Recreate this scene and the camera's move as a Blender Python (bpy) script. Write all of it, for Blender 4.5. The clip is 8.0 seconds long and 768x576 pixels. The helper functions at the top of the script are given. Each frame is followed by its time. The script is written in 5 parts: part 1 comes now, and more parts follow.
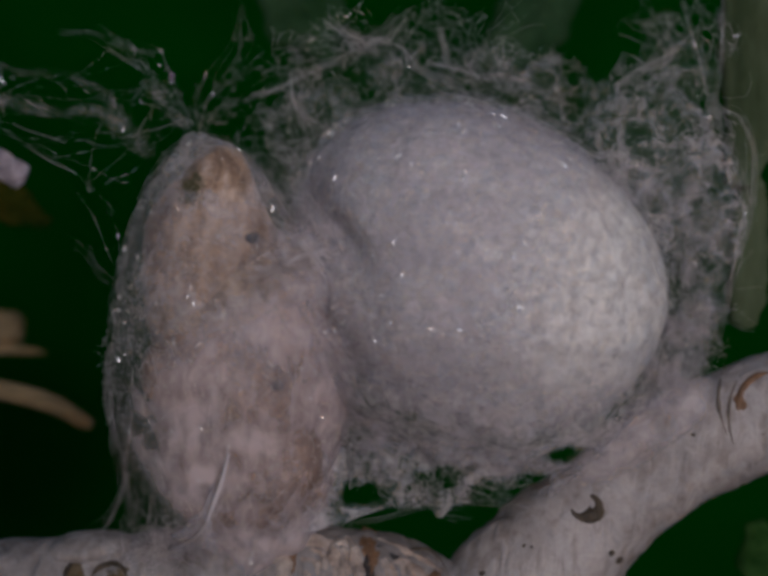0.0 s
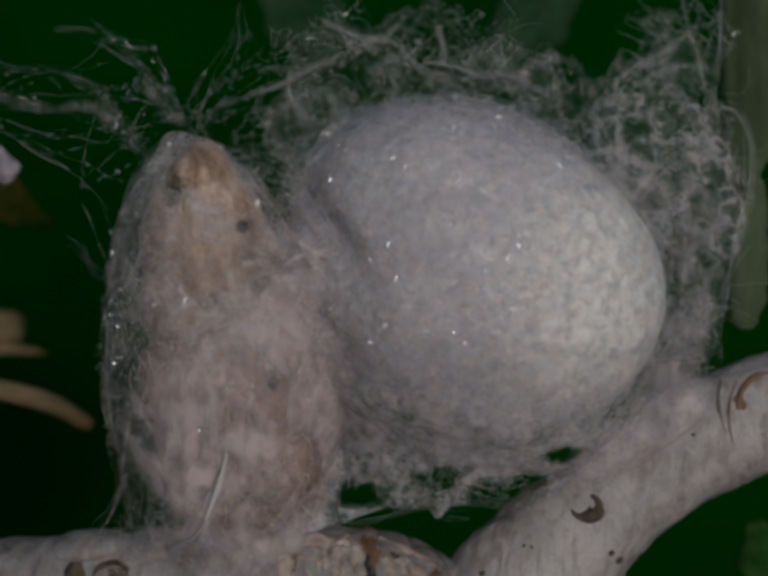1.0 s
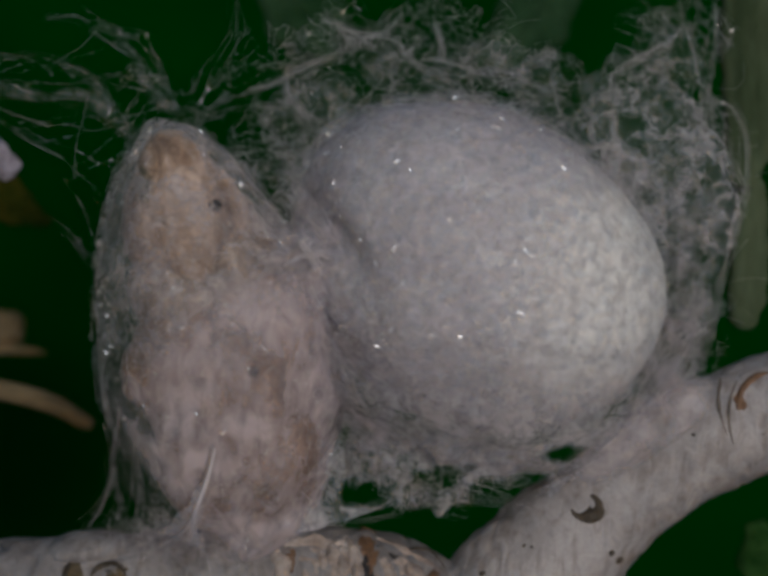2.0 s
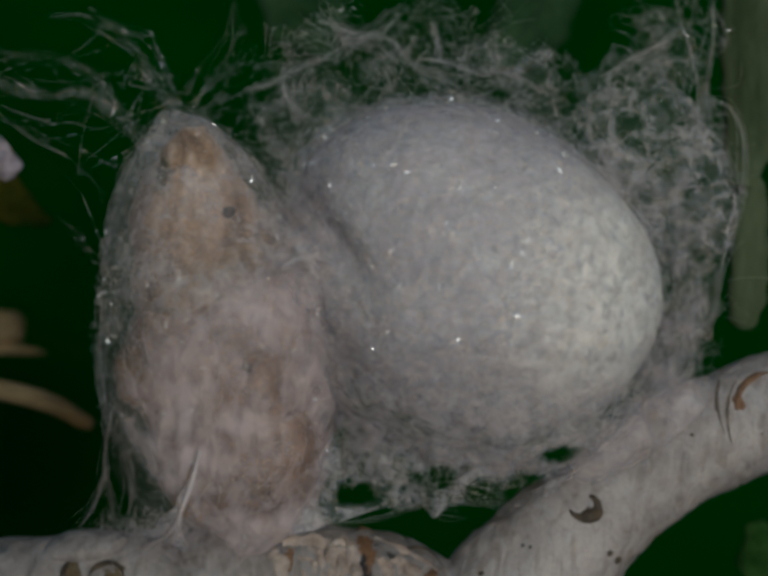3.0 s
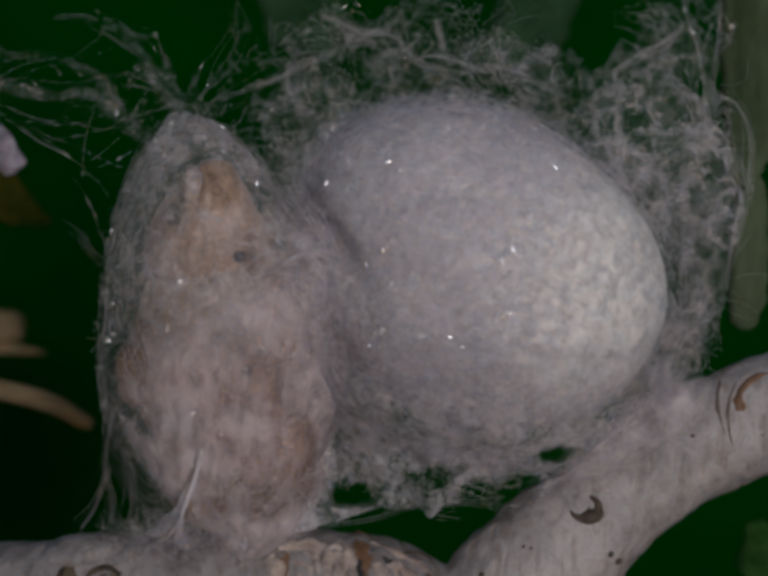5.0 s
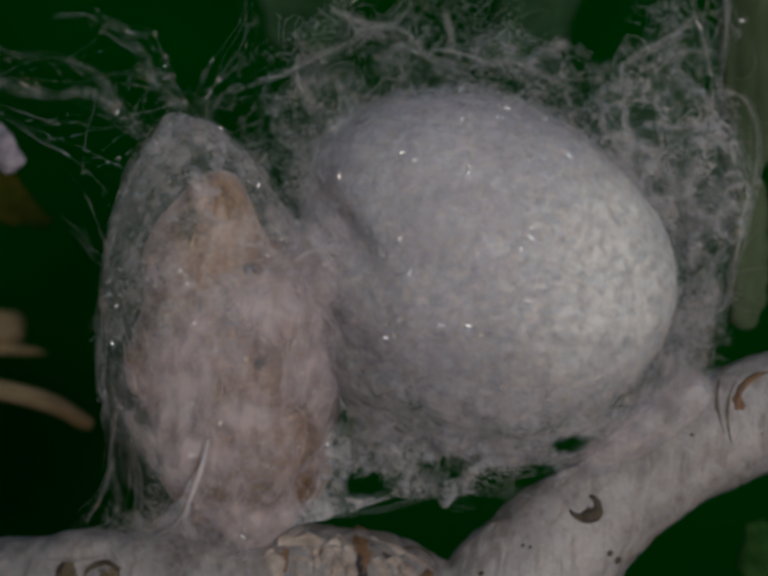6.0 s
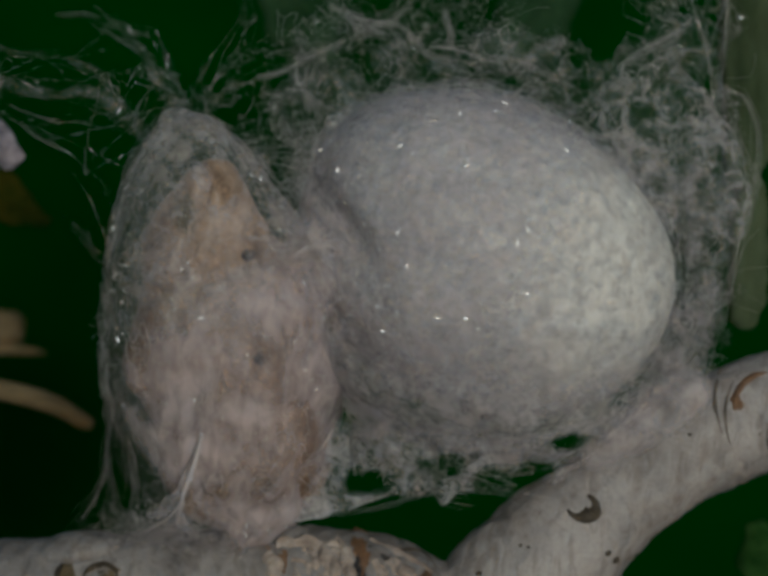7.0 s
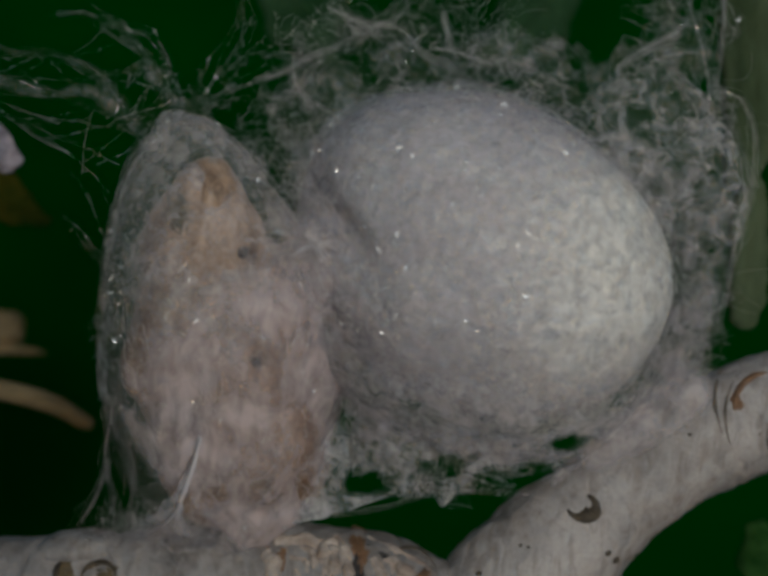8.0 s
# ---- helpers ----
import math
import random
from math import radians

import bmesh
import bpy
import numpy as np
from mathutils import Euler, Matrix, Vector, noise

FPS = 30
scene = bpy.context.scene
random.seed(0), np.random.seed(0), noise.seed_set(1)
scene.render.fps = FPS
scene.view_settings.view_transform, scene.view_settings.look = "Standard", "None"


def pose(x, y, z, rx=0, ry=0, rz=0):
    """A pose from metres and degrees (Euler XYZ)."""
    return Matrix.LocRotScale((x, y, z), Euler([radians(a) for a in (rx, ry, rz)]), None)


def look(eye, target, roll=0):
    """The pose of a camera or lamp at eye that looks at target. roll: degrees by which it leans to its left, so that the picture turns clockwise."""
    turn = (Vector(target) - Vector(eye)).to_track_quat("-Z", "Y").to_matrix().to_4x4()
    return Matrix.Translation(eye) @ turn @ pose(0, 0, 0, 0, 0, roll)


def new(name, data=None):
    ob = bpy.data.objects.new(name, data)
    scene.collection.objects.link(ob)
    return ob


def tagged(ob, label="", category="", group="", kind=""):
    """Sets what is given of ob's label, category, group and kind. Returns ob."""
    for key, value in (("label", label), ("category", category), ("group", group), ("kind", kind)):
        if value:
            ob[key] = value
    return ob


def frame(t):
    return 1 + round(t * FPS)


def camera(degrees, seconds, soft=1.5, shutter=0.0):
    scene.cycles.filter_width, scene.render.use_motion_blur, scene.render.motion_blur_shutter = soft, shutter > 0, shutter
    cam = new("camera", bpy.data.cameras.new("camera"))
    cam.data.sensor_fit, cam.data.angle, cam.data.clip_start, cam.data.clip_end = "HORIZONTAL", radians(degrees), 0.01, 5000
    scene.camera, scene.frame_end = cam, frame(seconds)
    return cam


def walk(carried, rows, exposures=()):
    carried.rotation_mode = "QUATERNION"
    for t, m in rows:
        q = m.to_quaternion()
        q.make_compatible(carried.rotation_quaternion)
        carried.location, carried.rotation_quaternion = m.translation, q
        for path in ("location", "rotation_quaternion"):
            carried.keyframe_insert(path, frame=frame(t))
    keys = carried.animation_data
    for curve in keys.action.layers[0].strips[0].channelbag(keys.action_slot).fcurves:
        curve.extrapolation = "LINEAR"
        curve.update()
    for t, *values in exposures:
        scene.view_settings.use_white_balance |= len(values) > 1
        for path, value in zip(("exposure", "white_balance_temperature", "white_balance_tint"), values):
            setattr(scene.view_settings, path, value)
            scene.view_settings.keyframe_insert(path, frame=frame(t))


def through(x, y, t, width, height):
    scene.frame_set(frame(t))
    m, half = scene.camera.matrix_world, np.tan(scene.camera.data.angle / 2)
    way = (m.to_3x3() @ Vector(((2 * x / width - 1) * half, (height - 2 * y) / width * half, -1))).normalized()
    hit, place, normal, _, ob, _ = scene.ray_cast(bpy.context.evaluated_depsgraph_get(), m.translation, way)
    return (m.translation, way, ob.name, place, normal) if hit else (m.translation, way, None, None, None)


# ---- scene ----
# A silk cocoon and a spinning larva on a forked twig, seen through a macro lens. Lengths below are in millimetres.
MM = 0.001
DIST = 139.5          # from the lens to the plane through the cocoon's middle
SWAY = (0.0, 0.5, 1.0, 1.5, 3.0, 3.5, 4.0, 4.5, 6.0, 6.5, 7.0, 7.5, 8.0)

cam = camera(16.0, 8.0, soft=4.0)
STAND = look((0, -DIST * MM, 0), (0, 0, 0))
cam.data.dof.use_dof = True
cam.data.dof.focus_distance = (DIST - 4.5) * MM
cam.data.dof.aperture_fstop = 50
walk(cam, [(0.0, STAND), (8.0, STAND)], exposures=[(0.0, -0.22, 5765, 16), (0.5, -0.20, 5765, 17), (0.6, -0.20, 5765, 16), (0.8, -0.16, 5765, -4), (1.0, -0.16, 5765, 5), (1.5, -0.10, 5765, 9),
                                              (3.0, -0.10, 5765, -2), (3.5, -0.10, 5765, 4), (4.0, -0.13, 5765, 10), (4.5, -0.10, 5765, 13),
                                              (6.0, -0.14, 5765, 5), (6.5, -0.14, 5765, 9), (7.0, -0.17, 5880, -5), (7.5, -0.10, 5800, 4), (8.0, -0.14, 5800, -2)])


# ---- light ----
SUN_TURN, SUN_UP = 16.0, 5.0      # to the right of the camera's back, and above the horizon
world = bpy.data.worlds.new("sky")
scene.world = world
world.use_nodes = True
wn = world.node_tree.nodes
sky = wn.new("ShaderNodeTexSky")
sky.sky_type, sky.sun_disc = "NISHITA", False
sky.sun_elevation, sky.sun_rotation = radians(SUN_UP), radians(180 - SUN_TURN)
world.node_tree.links.new(sky.outputs[0], wn["Background"].inputs[0])
wn["Background"].inputs[1].default_value = 0.086
sun = new("sun", bpy.data.lights.new("sun", "SUN"))
sun.data.energy, sun.data.angle, sun.data.color = 1.34, radians(9), (0.995, 0.965, 0.97)
toward = Vector((math.sin(radians(SUN_TURN)) * math.cos(radians(SUN_UP)),
                 -math.cos(radians(SUN_TURN)) * math.cos(radians(SUN_UP)), math.sin(radians(SUN_UP))))
sun.matrix_world = look(toward, (0, 0, 0))


# ---- materials ----
class Surface:
    """A node material; its textures lie in the thing's own space, in millimetres."""

    def __init__(self, name):
        self.mat = bpy.data.materials.new(name)
        self.mat.use_nodes = True
        self.nt = self.mat.node_tree
        self.shader = self.nt.nodes["Principled BSDF"]
        self.out = self.nt.nodes["Material Output"]
        co = self.add("ShaderNodeTexCoord")
        scale = self.add("ShaderNodeMapping")
        scale.inputs["Scale"].default_value = (1000, 1000, 1000)
        self.link(co.outputs["Object"], scale.inputs["Vector"])
        self.where = scale.outputs[0]

    def add(self, kind):
        return self.nt.nodes.new(kind)

    def link(self, a, b):
        self.nt.links.new(a, b)

    def noise(self, scale, detail=4, rough=0.6, stretch=None, distort=0.0):
        n = self.add("ShaderNodeTexNoise")
        n.inputs["Scale"].default_value, n.inputs["Detail"].default_value = scale, detail
        n.inputs["Roughness"].default_value, n.inputs["Distortion"].default_value = rough, distort
        src = self.where
        if stretch:
            m = self.add("ShaderNodeMapping")
            m.inputs["Scale"].default_value = stretch
            self.link(src, m.inputs["Vector"])
            src = m.outputs[0]
        self.link(src, n.inputs["Vector"])
        return n.outputs["Fac"]

    def cells(self, scale, feature="F1"):
        n = self.add("ShaderNodeTexVoronoi")
        n.feature = feature
        n.inputs["Scale"].default_value = scale
        self.link(self.where, n.inputs["Vector"])
        return n.outputs["Distance"]

    def ramp(self, fac, stops):
        r = self.add("ShaderNodeValToRGB")
        el = r.color_ramp.elements
        while len(el) < len(stops):
            el.new(0.5)
        for e, (pos, col) in zip(el, stops):
            e.position, e.color = pos, (*col, 1) if len(col) == 3 else col
        self.link(fac, r.inputs[0])
        return r.outputs[0]

    def mix(self, fac, a, b, kind="MIX"):
        m = self.add("ShaderNodeMix")
        m.data_type, m.blend_type = "RGBA", kind
        for sock, v in ((m.inputs[0], fac), (m.inputs[6], a), (m.inputs[7], b)):
            if isinstance(v, (int, float)):
                sock.default_value = v
            elif isinstance(v, tuple):
                sock.default_value = (*v, 1)
            else:
                self.link(v, sock)
        return m.outputs[2]

    def bump(self, height, depth, before=None):
        b = self.add("ShaderNodeBump")
        b.inputs["Strength"].default_value, b.inputs["Distance"].default_value = 1.0, depth * MM
        self.link(height, b.inputs["Height"])
        if before is not None:
            self.link(before, b.inputs["Normal"])
        return b.outputs[0]

    def finish(self, colour, rough=0.6, normal=None, sheen=0.0, spec=0.5):
        if isinstance(colour, tuple):
            self.shader.inputs["Base Color"].default_value = (*colour, 1)
        else:
            self.link(colour, self.shader.inputs["Base Color"])
        self.shader.inputs["Roughness"].default_value = rough
        self.shader.inputs["Specular IOR Level"].default_value = spec
        self.shader.inputs["Sheen Weight"].default_value = sheen
        if normal is not None:
            self.link(normal, self.shader.inputs["Normal"])
        return self.mat


def silk_material(name, dark, light, through=0.4, rough=0.4):
    s = Surface(name)
    geo = s.add("ShaderNodeNewGeometry")
    col = s.ramp(geo.outputs["Random Per Island"], [(0.0, dark), (0.7, light), (1.0, tuple(min(1, c * 1.12) for c in light))])
    s.finish(col, rough)
    thin = s.add("ShaderNodeBsdfTranslucent")
    s.link(col, thin.inputs["Color"])
    both = s.add("ShaderNodeMixShader")
    both.inputs[0].default_value = through
    s.link(s.shader.outputs[0], both.inputs[1])
    s.link(thin.outputs[0], both.inputs[2])
    s.link(both.outputs[0], s.out.inputs["Surface"])
    return s.mat


def gauze_material(name, tone, thin, thick, scale, net=0.0, fade=(), sharp=0.12, pull=None, blend=0.35, floor=0.0, frayed=False):
    """A felted film of silk, dense in places and nearly open in others; net: holes to the millimetre; fade: directions,
    each with the two places along it between which the film thins out; pull: how its grain is drawn out; blend: the share of
    the finer grain; floor: how much film is left in the holes; frayed: the mesh says how it thins out at its edges."""
    s = Surface(name)
    cloud_ = s.noise(scale, 4, 0.55, distort=0.6)
    fibre = s.noise(scale * 4.0, 2.0, 0.5, stretch=pull, distort=0.7)
    both = s.mix(blend, cloud_, fibre)
    cover = s.ramp(both, [(0.49 - sharp, (thin,) * 3), (0.49 + sharp, (thick,) * 3)])
    if net:
        shake = s.add("ShaderNodeTexNoise")
        shake.inputs["Scale"].default_value, shake.inputs["Detail"].default_value = 1.1, 3
        s.link(s.where, shake.inputs["Vector"])
        push = s.add("ShaderNodeVectorMath")
        push.operation = "MULTIPLY_ADD"
        push.inputs[1].default_value = (1.6, 1.6, 1.6)
        s.link(shake.outputs["Color"], push.inputs[0])
        s.link(s.where, push.inputs[2])
        web_ = s.add("ShaderNodeTexVoronoi")
        web_.feature = "DISTANCE_TO_EDGE"
        web_.inputs["Scale"].default_value = net
        s.link(push.outputs[0], web_.inputs["Vector"])
        open_ = s.ramp(web_.outputs["Distance"], [(0.03, (1, 1, 1)), (0.22, (0.12 + 0.88 * floor,) * 3), (0.4, (floor,) * 3)])
        cover = s.mix(1.0, cover, open_, "MULTIPLY")
    if frayed:
        edge = s.add("ShaderNodeAttribute")
        edge.attribute_name = "cover"
        cover = s.mix(1.0, cover, edge.outputs["Fac"], "MULTIPLY")
    for way, near, far in fade:
        along = s.add("ShaderNodeVectorMath")
        along.operation = "DOT_PRODUCT"
        along.inputs[1].default_value = way
        s.link(s.where, along.inputs[0])
        wob = s.add("ShaderNodeMath")
        wob.operation = "MULTIPLY_ADD"
        wob.inputs[1].default_value = 5.0
        s.link(cloud_, wob.inputs[0])
        s.link(along.outputs["Value"], wob.inputs[2])
        step = s.add("ShaderNodeMapRange")
        step.interpolation_type = "SMOOTHSTEP"
        for sock, v in zip(step.inputs[1:5], (near + 2.5, far + 2.5, 1.0, 0.0)):
            sock.default_value = v
        s.link(wob.outputs[0], step.inputs[0])
        cover = s.mix(1.0, cover, step.outputs[0], "MULTIPLY")
    s.finish(s.ramp(fibre, [(0.3, tuple(c * 0.88 for c in tone)), (0.65, tone)]), 0.6, s.bump(fibre, 0.04), spec=0.3)
    pass_on = s.add("ShaderNodeBsdfTranslucent")
    pass_on.inputs["Color"].default_value = (*tone, 1)
    weave = s.add("ShaderNodeMixShader")
    weave.inputs[0].default_value = 0.35
    s.link(s.shader.outputs[0], weave.inputs[1])
    s.link(pass_on.outputs[0], weave.inputs[2])
    gap = s.add("ShaderNodeBsdfTransparent")
    mixed = s.add("ShaderNodeMixShader")
    s.link(cover, mixed.inputs[0])
    s.link(gap.outputs[0], mixed.inputs[1])
    s.link(weave.outputs[0], mixed.inputs[2])
    s.link(mixed.outputs[0], s.out.inputs["Surface"])
    return s.mat


def glint_material():
    """Clear glassy silk: seen only where it mirrors the light."""
    s = Surface("clear glinting silk")
    clear, shine, both = s.add("ShaderNodeBsdfTransparent"), s.add("ShaderNodeBsdfGlossy"), s.add("ShaderNodeMixShader")
    shine.inputs["Color"].default_value = (0.95, 0.95, 0.95, 1)
    shine.inputs["Roughness"].default_value = 0.36
    both.inputs[0].default_value = 0.65
    s.link(clear.outputs[0], both.inputs[1])
    s.link(shine.outputs[0], both.inputs[2])
    s.link(both.outputs[0], s.out.inputs["Surface"])
    return s.mat


def felt_material():
    s = Surface("felted silk")
    curl = s.noise(0.9, 5, 0.65, distort=0.6)
    worm = s.noise(1.8, 3, 0.55, distort=0.5)
    fine = s.noise(11, 3, 0.6, distort=1.0)
    big = s.noise(0.16, 3)
    base = s.ramp(worm, [(0.36, (0.53, 0.515, 0.515)), (0.5, (0.68, 0.67, 0.66)), (0.62, (0.79, 0.775, 0.76))])
    base = s.mix(0.6, base, s.ramp(big, [(0.35, (0.86, 0.86, 0.90)), (0.65, (1.0, 0.99, 0.96))]), "MULTIPLY")
    n = s.bump(fine, 0.012, s.bump(worm, 0.11, s.bump(curl, 0.03)))
    return s.finish(base, 0.85, n, spec=0.2)


def skin_material(name, tones, spots, spot_at=0.66, stretch=None, mark=None):
    """Mottled skin; mark: centre, size and colour of one dark blotch with a ragged rim."""
    s = Surface(name)
    blot = s.noise(0.30, 4, 0.6, stretch=stretch, distort=0.8)
    vein = s.noise(1.3, 4, 0.65, distort=1.5)
    pit = s.noise(2.2, 4, 0.6)
    base = s.ramp(blot, [(0.34, tones[0]), (0.5, tones[1]), (0.64, tones[2])])
    base = s.mix(0.5, base, s.ramp(vein, [(0.35, (0.30, 0.22, 0.16)), (0.6, (1.0, 0.98, 0.96))]), "MULTIPLY")
    base = s.mix(s.ramp(pit, [(spot_at, (0, 0, 0)), (spot_at + 0.07, (1, 1, 1))]), base, spots)
    if mark:
        spot = s.add("ShaderNodeMapping")
        spot.vector_type = "TEXTURE"
        spot.inputs["Location"].default_value, spot.inputs["Scale"].default_value = mark[0], mark[1]
        s.link(s.where, spot.inputs["Vector"])
        far = s.add("ShaderNodeVectorMath")
        far.operation = "LENGTH"
        s.link(spot.outputs[0], far.inputs[0])
        rag = s.add("ShaderNodeMath")
        rag.operation = "MULTIPLY_ADD"
        rag.inputs[1].default_value = 1.1
        s.link(vein, rag.inputs[0])
        s.link(far.outputs["Value"], rag.inputs[2])
        base = s.mix(s.ramp(rag.outputs[0], [(0.8, (0, 0, 0)), (1.5, (1, 1, 1))]), mark[2], base)
    n = s.bump(vein, 0.15, s.bump(pit, 0.1))
    return s.finish(base, 0.5, n, sheen=0.2)


def bark_material(name, k):
    s = Surface(name)
    broad = s.noise(0.22, 5, 0.65, distort=0.6)
    along = s.noise(1.1, 4, 0.6, stretch=(1.3, 1, 0.4), distort=0.8)
    grain = s.noise(5.0, 4, 0.65)
    speck = s.noise(1.7, 2, 0.4)
    base = s.ramp(broad, [(0.3, (0.20 * k, 0.182 * k, 0.180 * k)), (0.5, (0.308 * k, 0.287 * k, 0.288 * k)), (0.7, (0.41 * k, 0.384 * k, 0.382 * k))])
    base = s.mix(0.5, base, s.ramp(along, [(0.36, (0.47, 0.40, 0.34)), (0.52, (1, 1, 1))]), "MULTIPLY")
    base = s.mix(0.35, base, s.ramp(grain, [(0.3, (0.5, 0.48, 0.46)), (0.6, (1, 1, 1))]), "MULTIPLY")
    base = s.mix(s.ramp(speck, [(0.74, (0, 0, 0)), (0.82, (1, 1, 1))]), base, (0.12, 0.09, 0.075))
    n = s.bump(grain, 0.03, s.bump(along, 0.15))
    return s.finish(base, 0.65, n)


def plant_material(name, dark, light, scale=0.3, stretch=None, rough=0.5):
    s = Surface(name)
    a = s.noise(scale, 4, 0.6, stretch=stretch)
    b = s.noise(scale * 7, 3, 0.6, stretch=stretch)
    base = s.ramp(a, [(0.34, dark), (0.66, light)])
    base = s.mix(0.5, base, s.ramp(b, [(0.3, (0.55, 0.55, 0.5)), (0.65, (1, 1, 1))]), "MULTIPLY")
    return s.finish(base, rough, s.bump(b, 0.1), spec=0.0 if rough == 1.0 else 0.4)


SILK = silk_material("white silk", (0.58, 0.535, 0.56), (0.86, 0.81, 0.84))
SILK_FLOSS = silk_material("fine white floss", (0.70, 0.68, 0.70), (0.84, 0.82, 0.84), 0.5, 0.45)
SILK_BRIGHT = silk_material("bright taut silk", (0.80, 0.75, 0.77), (0.90, 0.86, 0.88), 0.35, 0.3)
SILK_VEIL = silk_material("veil silk", (0.57, 0.515, 0.525), (0.82, 0.765, 0.78), 0.4)
SILK_FLECK = glint_material()
GAUZE = gauze_material("grey silk gauze", (0.78, 0.715, 0.735), 0.11, 0.61, 0.36, 0.62, fade=[((-1, 0, 0.12), 11.5, 16.5), ((0, 0, -1), 1.0, 5.0)], sharp=0.12, blend=0.4, floor=0.6, frayed=True)
GAUZE_LOW = gauze_material("dense silk gauze", (0.78, 0.68, 0.71), 0.16, 0.74, 0.25, fade=[((-1, 0, -0.1), 12.2, 15.6), ((-0.48, 0, 1), 1.2, 4.2)], sharp=0.11, pull=(1.2, 1.2, 0.65), blend=0.38, frayed=True)
GAUZE_HEM = gauze_material("holed silk mat", (0.63, 0.60, 0.635), 0.05, 0.85, 0.6, fade=[((0, 0, 1), -8.6, -6.4)], sharp=0.13, frayed=True)
GAUZE_OPEN = gauze_material("silk net", (0.70, 0.655, 0.68), 0.10, 0.70, 0.4, 0.7, floor=0.12)
GAUZE_HAZE = gauze_material("silk haze", (0.68, 0.635, 0.66), 0.0, 0.30, 0.5, 0.55, sharp=0.12, blend=0.45, floor=0.12, frayed=True)
GAUZE_FUZZ = gauze_material("silk fuzz", (0.70, 0.655, 0.69), 0.0, 0.34, 0.5, fade=[((0.9, 0, -0.45), 1.0, 8.0)], sharp=0.10, blend=0.5, frayed=True)
GAUZE_RIBBON = gauze_material("torn silk ribbon", (0.66, 0.60, 0.63), 0.0, 0.18, 1.0, sharp=0.11, blend=0.55, frayed=True)
GAUZE_FOLD = gauze_material("gathered silk", (0.82, 0.745, 0.77), 0.22, 0.56, 0.4, sharp=0.14, blend=0.38, frayed=True)
GAUZE_COAT = gauze_material("silk coat", (0.71, 0.67, 0.72), 0.30, 0.90, 0.4, 0.0, [((0.92, 0, -0.38), 2.5, 11.0)], blend=0.5)
GAUZE_MAT = gauze_material("silk mat", (0.68, 0.645, 0.68), 0.22, 0.88, 0.45, 0.0, [((0.1, 0, 1.0), -6.5, -2.0)], blend=0.5, frayed=True)
GAUZE_SHEET = gauze_material("stretched silk sheet", (0.74, 0.69, 0.73), 0.0, 0.50, 0.8, sharp=0.14, pull=(2.2, 2.2, 0.3))
FELT = felt_material()
SKIN = skin_material("dusty larva skin", ((0.13, 0.068, 0.032), (0.315, 0.21, 0.155), (0.49, 0.395, 0.365)), (0.10, 0.07, 0.05), 0.66, (1.2, 1.2, 0.55))
BROWN = skin_material("brown larva skin", ((0.16, 0.10, 0.065), (0.35, 0.245, 0.175), (0.53, 0.42, 0.36)), (0.09, 0.06, 0.035), 0.68, (1.5, 1.5, 0.35), ((-1.4, -1.6, 2.3), (1.5, 3.0, 2.3), (0.06, 0.052, 0.016)))
OCHRE = skin_material("ochre larva skin", ((0.07, 0.042, 0.016), (0.17, 0.10, 0.045), (0.27, 0.18, 0.10)), (0.05, 0.03, 0.015))
STREAKED = skin_material("streaked brown skin", ((0.12, 0.074, 0.04), (0.32, 0.235, 0.17), (0.52, 0.43, 0.36)), (0.06, 0.04, 0.03), 0.68, (1.6, 1.6, 0.35))
OLIVE = skin_material("dark olive skin", ((0.03, 0.022, 0.008), (0.075, 0.052, 0.02), (0.14, 0.10, 0.045)), (0.04, 0.03, 0.015))
DARK = plant_material("dark spiracle and painted hollow", (0.015, 0.013, 0.015), (0.05, 0.045, 0.045), 1.0)
# One bark: lightened for the lit right branch, darkened for the dim left one.
BARK_LIT = bark_material("pale grey bark brightened as if lit", 1.15)
PEEL = plant_material("pale inner bark", (0.24, 0.185, 0.16), (0.47, 0.40, 0.36), 0.8, None, 0.7)
BARK_SHADED = bark_material("grey bark darkened as if shaded", 0.76)
SCAR = plant_material("brown scar", (0.025, 0.018, 0.011), (0.09, 0.066, 0.042), 0.9)
CREASE = plant_material("dull bark crease", (0.09, 0.07, 0.055), (0.17, 0.14, 0.115), 0.9)
SPLIT = plant_material("orange inner bark", (0.08, 0.041, 0.02), (0.24, 0.135, 0.075), 0.8)
GREEN = plant_material("grey green stalk", (0.040, 0.060, 0.030), (0.100, 0.125, 0.075), 0.3, (1, 1, 0.3), 1.0)
MOSS = plant_material("dull green leaf", (0.011, 0.036, 0.012), (0.036, 0.074, 0.036), 0.35, None, 1.0)
RUSSET = plant_material("russet leaf", (0.003, 0.016, 0.002), (0.050, 0.042, 0.006), 0.35, None, 1.0)
LEAF = plant_material("fresh green leaf", (0.005, 0.032, 0.005), (0.040, 0.092, 0.024), 0.5, None, 1.0)
STRAW = plant_material("straw twig", (0.11, 0.078, 0.034), (0.27, 0.195, 0.105), 0.3, (0.2, 1, 1), 0.8)
FLAKE = plant_material("pale lilac flake", (0.12, 0.105, 0.135), (0.46, 0.42, 0.49), 0.9, None, 0.9)
# Backdrop colour: the darkness of unlit foliage is put into this green.
SHADE = plant_material("near-black green painted as shade", (0.0006, 0.020, 0.0007), (0.001, 0.032, 0.0013), 0.008, None, 1.0)
